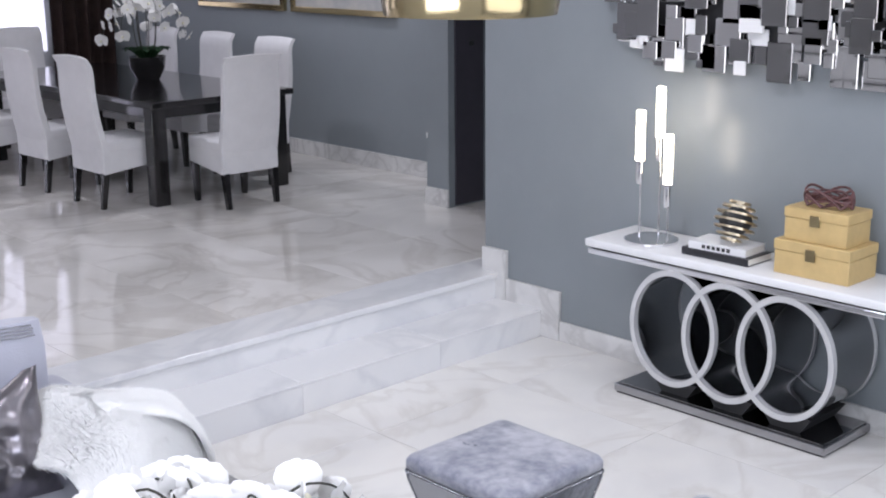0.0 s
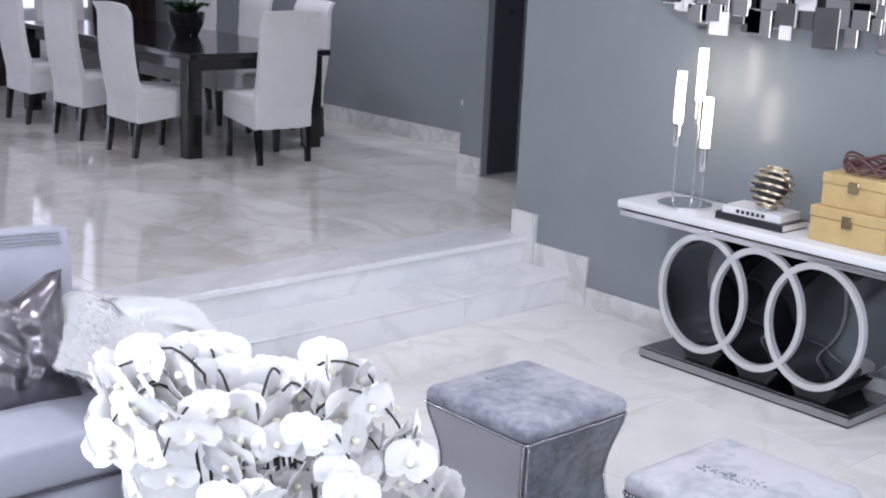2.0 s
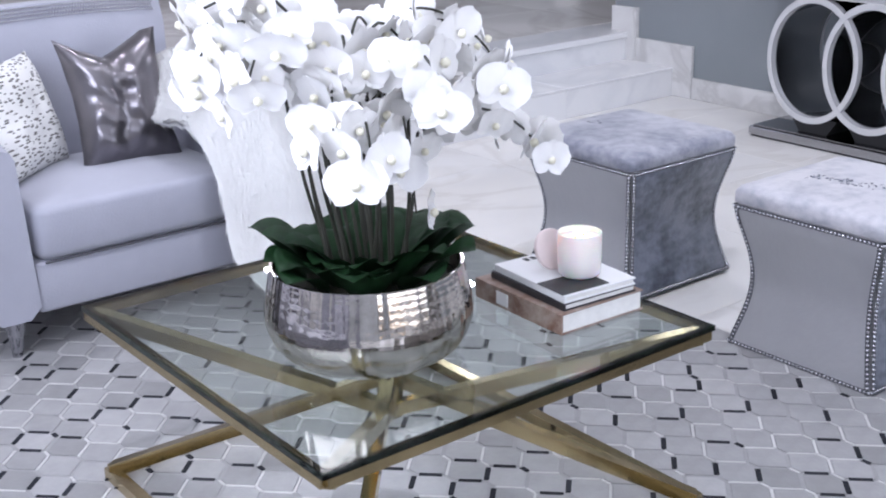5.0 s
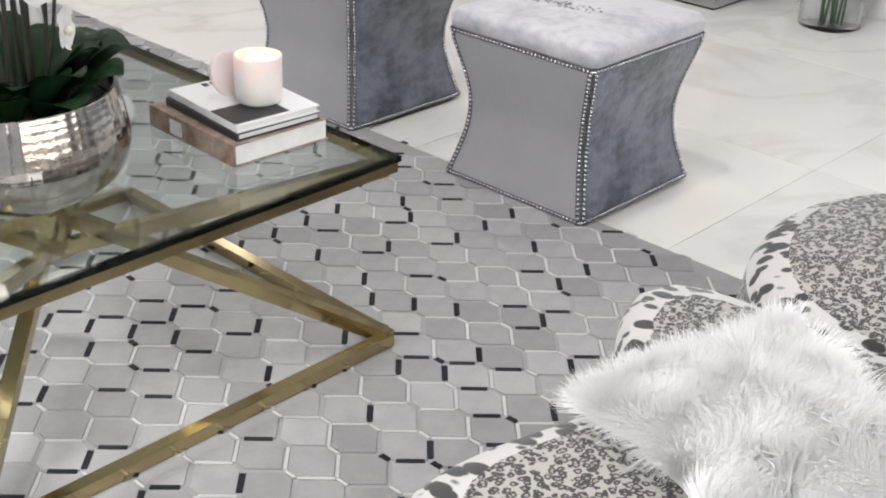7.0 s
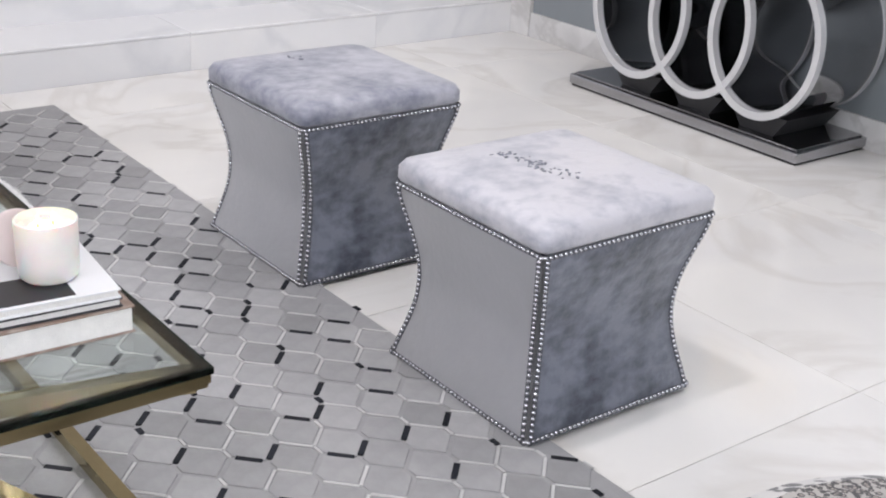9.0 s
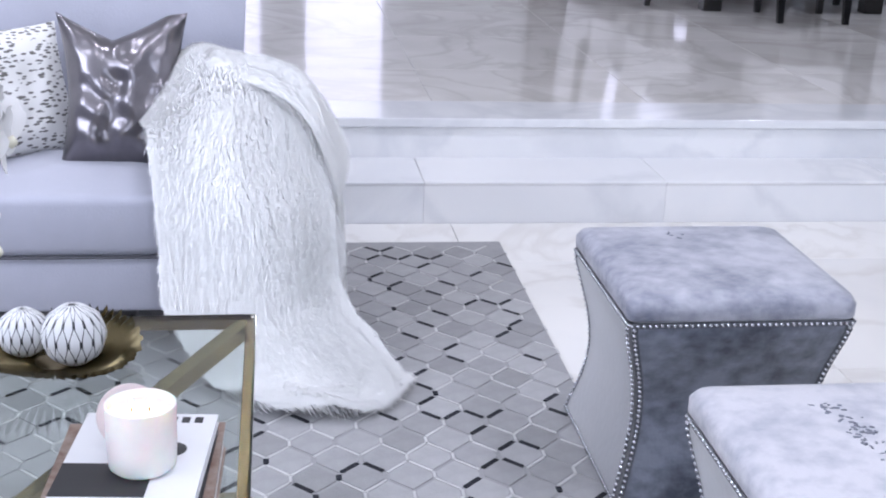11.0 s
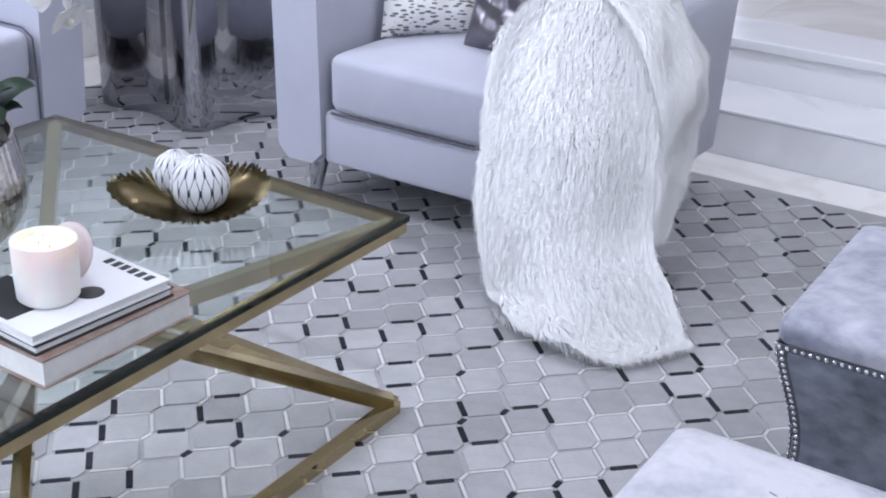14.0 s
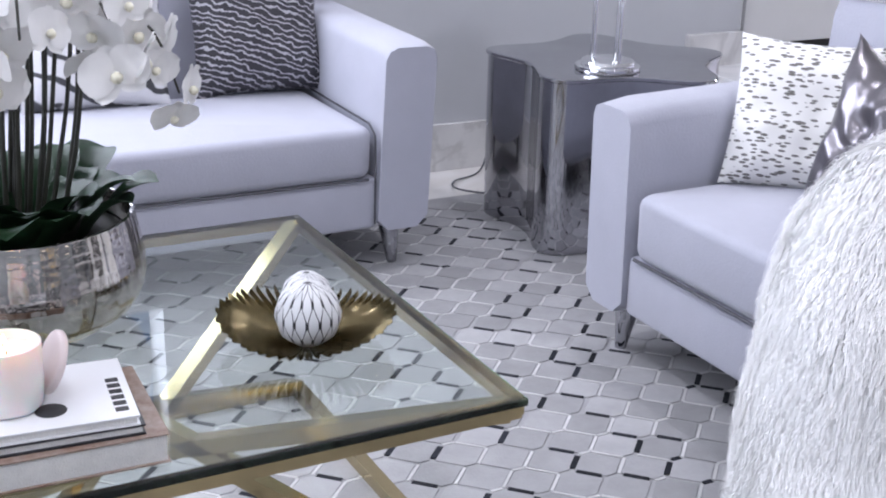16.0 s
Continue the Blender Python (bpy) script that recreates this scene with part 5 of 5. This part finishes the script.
for k in range(9):
    a = k * 2.4
    r0 = 0.02 + 0.07 * (k % 5) / 5
    part("stem", tube([(r0 * math.cos(a), r0 * math.sin(a), 0.024), (r0 * 1.1 * math.cos(a + 0.3), r0 * 1.1 * math.sin(a + 0.3), 0.30), (0.19 * math.cos(a + 0.5), 0.19 * math.sin(a + 0.5), 0.62 + 0.1 * (k % 3))], (0.006, 0.002), 6), GREEN, vase, smooth=60)

# mirror mosaic over the console
art = thing("mirror_art", "wall sculpture of many square mirror tiles in relief", "wall art", (FLOOR_X1, 1.15, 1.83))
part("backing", box(-0.02, 0.0, -0.85, 0.88, -0.14, 0.24, 0.004), INK, art, "dark backing")
rnd = random.Random(3)
for k in range(190):
    y, z = rnd.uniform(-0.93, 0.95), rnd.uniform(-0.23, 0.32)
    s = rnd.choice((0.05, 0.065, 0.085, 0.11, 0.13))
    dz = s * rnd.choice((1, 1, 1.4))
    x = -0.022 - 0.0042 * (k % 13)
    part("tile", box(x - 0.010, x, y - s / 2, y + s / 2, z - dz / 2, z + dz / 2, 0.003, 1), rnd.choice((MIRROR, MIRROR, MIRROR, MIRROR_D, MIRROR_D, MIRROR_D, COVER_W)), art)


# ---- dining room ----
def dining_chair():
    c = thing("dining_chair", "white slipcovered dining chair with black wooden legs", "chair", (0, 0, DAIS), 0, "chairs round the dining table")
    rings = []
    for k in range(13):
        t = k / 12
        z = 0.40 + 0.68 * t
        y = -0.20 - 0.07 * t - 0.03 * math.sin(math.pi * t) - (0.045 * max(0, (t - 0.85) / 0.15) ** 2)
        hw = 0.235 - 0.005 * t
        th = 0.075 - 0.02 * t
        r = [(u * hw, y + th / 2 - 0.012 * abs(u) ** 4, z + 0.012 * (1 - u * u) * t) for u in (-1, -0.9, -0.5, 0, 0.5, 0.9, 1)]
        r += [(u * hw, y - th / 2 + 0.012 * abs(u) ** 4, z + 0.012 * (1 - u * u) * t) for u in (1, 0.9, 0.5, 0, -0.5, -0.9, -1)]
        rings.append(r)
    part("backrest", loft(rings), SLIP, c, smooth=60)
    part("seat", box(-0.235, 0.235, -0.22, 0.25, 0.40, 0.49, 0.025, 4), SLIP, c, smooth=60)
    bm = box(-0.232, 0.232, -0.235, 0.245, 0.26, 0.42, 0.01)
    for v in bm.verts:
        if v.co.z < 0.3:
            v.co.z += 0.07 * (1 - (v.co.x / 0.24) ** 2) + (0.03 if v.co.y > 0 else -0.02)
    part("skirt", bm, SLIP, c, "white cloth skirt")
    for sx in (-1, 1):
        part("leg", tube([(sx * 0.20, 0.20, 0), (sx * 0.205, 0.21, 0.34)], (0.017, 0.026), square=True), BLACKWOOD, c)
        part("leg", tube([(sx * 0.20, -0.24, 0), (sx * 0.205, -0.20, 0.34)], (0.017, 0.026), square=True), BLACKWOOD, c)
    return c


first = dining_chair()
first.matrix_basis = pose(3.66, 5.68, DAIS, 0, 0, -3)
for x, y, rz in ((3.06, 6.31, -90), (3.05, 7.17, -88), (3.04, 8.04, -91), (4.37, 6.50, 91), (4.37, 7.34, 89), (4.36, 8.20, 90), (3.72, 8.90, 180)):
    copy_thing(first, pose(x, y, DAIS, 0, 0, rz))
dt = thing("dining_table", "black lacquered rectangular dining table with thick legs", "dining table", (3.71, 7.27, DAIS))
part("tabletop", box(-0.62, 0.62, -1.45, 1.45, 0.715, 0.76, 0.008), BLACKWOOD, dt)
part("apron", join(box(-0.55, 0.55, -1.36, -1.33, 0.63, 0.714), box(-0.55, 0.55, 1.33, 1.36, 0.63, 0.714), box(-0.55, -0.52, -1.33, 1.33, 0.63, 0.714), box(0.52, 0.55, -1.33, 1.33, 0.63, 0.714)), BLACKWOOD, dt)
for sx in (-1, 1):
    for sy in (-1, 1):
        part("leg", box(sx * 0.53 - 0.06, sx * 0.53 + 0.06, sy * 1.33 - 0.055, sy * 1.33 + 0.055, 0, 0.714, 0.006), BLACKWOOD, dt)
dp = thing("dining_orchid", "white orchids in a dark pot on dining table", "potted plant", (3.86, 7.15, DAIS + 0.7605))
part("pot", lathe([(0.0, 0.0), (0.09, 0.0), (0.14, 0.10), (0.15, 0.19), (0.14, 0.19), (0.12, 0.17), (0.0, 0.165)], 28), BLACKWOOD, dp, smooth=50)
rnd = random.Random(17)
for k in range(12):
    a = 2 * math.pi * k / 12
    part("leaf", leaf_blade((0.06 * math.cos(a), 0.06 * math.sin(a), 0.17), a, 0.18, 0.04, 0.9, 0.1), LEAF, dp, smooth=60)
for k in range(7):
    a = 2 * math.pi * k / 7
    orchid_spray(dp, (0.05 * math.cos(a), 0.05 * math.sin(a), 0.16), (0.10 * math.cos(a), 0.10 * math.sin(a), 0.52 + 0.04 * (k % 3)), 0.24, a, 6, 1.3)

for y0, y1 in ((5.65, 7.0), (7.1, 8.45)):
    pic = thing("painting", "pale abstract canvas in a gold frame", "painting", (DINE_X, (y0 + y1) / 2, 1.555), 0, "dining room paintings")
    w = (y1 - y0) / 2
    part("canvas", box(-0.02, -0.001, -w + 0.05, w - 0.05, 0.05, 0.75), mat("abstract_canvas", (0.58, 0.56, 0.52), 0.7, vary=0.5, scale=3, dark=(0.30, 0.31, 0.34)), pic)
    part("frame", join(box(-0.045, -0.0005, -w, w, 0, 0.05, 0.006), box(-0.045, -0.0005, -w, w, 0.75, 0.80, 0.006), box(-0.045, -0.0005, -w, -w + 0.05, 0.05, 0.75, 0.004), box(-0.045, -0.0005, w - 0.05, w, 0.05, 0.75, 0.004)), GOLD, pic, "gold frame")

ch = thing("chandelier", "small gold ring chandelier hanging over the lounge", "chandelier", (0.585, 0.12, 0.012))
part("drum", lathe([(0.185, 2.04), (0.200, 2.035), (0.205, 2.06), (0.203, 2.16), (0.190, 2.17), (0.187, 2.16), (0.185, 2.04)], 64), GOLD, ch, smooth=50)
part("inner_ring", lathe([(0.115, 2.05), (0.125, 2.045), (0.128, 2.13), (0.117, 2.13), (0.115, 2.05)], 48), GOLD, ch, smooth=50)
part("stem", tube([(0, 0, 2.12), (0, 0, CEIL - 0.013)], 0.008, 10), GOLD, ch)
for k in range(4):
    a = math.pi / 4 + math.pi / 2 * k
    part("spoke", tube([(0, 0, 2.125), (0.193 * math.cos(a), 0.193 * math.sin(a), 2.125)], 0.006, 8), GOLD, ch)

# trims for the added ceiling lamps, none of them in view
for x, y in ADDED_DOWNLIGHTS:
    dl = thing("ceiling_light", "round white ceiling lamp trim, added out of view", "ceiling light", (x, y, CEIL - 0.010), 0, "recessed downlights")
    part("trim", lathe([(0.085, 0.0), (0.105, 0.0), (0.105, 0.0095), (0.085, 0.0095), (0.085, 0.0)], 28), WHITE, dl)

cable = tagged(part("lamp_cable", tube([spline([(-2.055, 1.99, 0.30), (-2.045, 1.97, 0.14), (-1.99, 1.90, 0.012), (-1.90, 1.74, 0.012), (-1.78, 1.70, 0.020), (-1.66, 1.82, 0.020)], k / 24) for k in range(25)], 0.0035, 6), DARK_GREY, smooth=60), "thin dark cable trailing behind the side table", "cable")


# ---- rug ----
RX0, RX1, RY0, RY1 = -1.75, 1.24, -1.7, 2.345
rug = thing("rug", "grey hide patchwork rug of hexagons with charcoal strips", "rug")
part("backing", box(RX0, RX1, RY0, RY1, 0.0, 0.0095, 0.002), RUG_BASE, rug, "grey woven backing")
L, S = 0.075, 0.030
HW = L * math.cos(radians(45))
PX, PY = 2 * HW, S + HW
GAP = 0.0052


def hex_outline(grow):
    w, s, h = HW - grow, S / 2 - grow * 0.41, S / 2 + HW - grow * 1.41
    return [(w, -s), (w, s), (0, h), (-w, s), (-w, -s), (0, -h)]


out = hex_outline(GAP)
inn = hex_outline(GAP + 0.0015)
hv = [(x, y, 0.0) for x, y in out] + [(x, y, 0.0022) for x, y in out] + [(x, y, 0.0030) for x, y in inn]
hf = [(k, (k + 1) % 6, 6 + (k + 1) % 6, 6 + k) for k in range(6)] + [(6 + k, 6 + (k + 1) % 6, 12 + (k + 1) % 6, 12 + k) for k in range(6)] + [tuple(range(12, 18))]
patch_mesh = bpy.data.meshes.new("patch")
patch_mesh.from_pydata(hv, [], hf)
patch_mesh.materials.append(RUG_HEX)
rnd = random.Random(5)
near, far_v, far_f = 0, [], []
strip = {True: ([], []), False: ([], [])}
rows, cols = int((RY1 - RY0) / PY) + 2, int((RX1 - RX0) / PX) + 2
for j in range(rows):
    for i in range(cols):
        cx = RX0 + PX * (i + 0.5 * (j % 2)) + 0.02
        cy = RY0 + PY * j + 0.02
        if not (RX0 + HW - 0.004 < cx < RX1 - HW + 0.004 and RY0 + 0.066 < cy < RY1 - 0.066):
            continue
        dx, dy = rnd.uniform(-0.0008, 0.0008), rnd.uniform(-0.0008, 0.0008)
        if near < 300 and 0.38 < cx < 1.3 and -0.9 < cy < 1.75:
            p = new("patch", patch_mesh)
            p.parent = rug
            p.location = (cx + dx, cy + dy, 0.0093)
            near += 1
        else:
            o = len(far_v)
            far_v += [(x + cx + dx, y + cy + dy, z + 0.0093) for x, y, z in hv]
            far_f += [tuple(k + o for k in f) for f in hf]
        # the strips on its two upper slanting edges and one short side
        for (x0, y0), (x1, y1), chance in (((HW, S / 2), (0, S / 2 + HW), 0.28), ((0, S / 2 + HW), (-HW, S / 2), 0.25), ((HW, -S / 2), (HW, S / 2), 0.12)):
            pick = rnd.random()
            if pick > chance + 0.42:
                continue
            strip_v, strip_f = strip[pick < chance]
            d = Vector((x1 - x0, y1 - y0))
            n = Vector((-d.y, d.x)).normalized() * (GAP * 1.25 if pick < chance else GAP * 0.60)
            a, b = Vector((cx + x0, cy + y0)) + d * (0.14 if pick < chance else 0.04), Vector((cx + x0, cy + y0)) + d * (0.86 if pick < chance else 0.96)
            o = len(strip_v)
            z = 0.0103 if pick < chance else 0.0095
            ring = [a - n, b - n, b + n, a + n]
            strip_v += [(p.x, p.y, z - 0.0005) for p in ring] + [(p.x, p.y, z + 0.0026) for p in ring]
            strip_f += [(o + k, o + (k + 1) % 4, o + 4 + (k + 1) % 4, o + 4 + k) for k in range(4)] + [(o + 4, o + 5, o + 6, o + 7)]
mesh_part("patchwork", far_v, far_f, RUG_HEX_J, rug, kind="stuff", smooth=False)
mesh_part("charcoal_stripwork", *strip[True], RUG_DARK, rug, "thin charcoal hide strips", "stuff", False)
mesh_part("pale_stripwork", *strip[False], RUG_PALE, rug, "thin pale hide strips", "stuff", False)


# ---- floor tiles ----
def tiles(owner, x0, x1, y0, y1, ox, oy, size, z, material):
    """Square stone tiles with fine joints, laid from a joint at (ox, oy)."""
    cache = {}
    gx = [x0] + [v for v in [ox + size * k for k in range(-20, 20)] if x0 + 0.05 < v < x1 - 0.05] + [x1]
    gy = [y0] + [v for v in [oy + size * k for k in range(-20, 20)] if y0 + 0.05 < v < y1 - 0.05] + [y1]
    for a, b in zip(gx, gx[1:]):
        for c, d in zip(gy, gy[1:]):
            key = (round(b - a, 4), round(d - c, 4))
            if key not in cache:
                bm = box(-(b - a) / 2 + 0.0009, (b - a) / 2 - 0.0009, -(d - c) / 2 + 0.0009, (d - c) / 2 - 0.0009, -0.006, 0.0, 0.0006, 1)
                me = bpy.data.meshes.new("tile")
                bm.to_mesh(me)
                bm.free()
                me.materials.append(material)
                cache[key] = me
            t = new("tile", cache[key])
            t.parent = owner
            t.location = ((a + b) / 2, (c + d) / 2, z)


tiles(floor, FLOOR_X0, FLOOR_X1, FLOOR_Y0, STEP_Y, 2.0, -0.535, 0.9, 0.0, TILE)
tiles(dais, -4.4, DINE_X, STEP2_Y + 0.30, BACK_Y, 2.0, 3.9, 0.9, DAIS, DAISM)


# ---- marble slabs of the lower step ----
cache = {}
x = -4.4
for k in range(9):
    w = 0.9 if k < 8 else FLOOR_X1 - x
    if w not in cache:
        bm = box(0.0004, w - 0.0004, 0.0, STEP2_Y - STEP_Y, RISE - 0.0115, RISE, 0.004)
        br = box(0.0004, w - 0.0004, 0.002, 0.0118, -0.003, RISE - 0.0122, 0.001, 1)
        pair = []
        for name, b in (("tread", bm), ("riser", br)):
            me = bpy.data.meshes.new(name)
            b.to_mesh(me)
            b.free()
            me.materials.append(STEPM)
            pair.append(me)
        cache[w] = pair
    for me in cache[w]:
        ob = new(me.name, me)
        ob.parent = step_low
        ob.location = (x, STEP_Y, 0)
    x += w
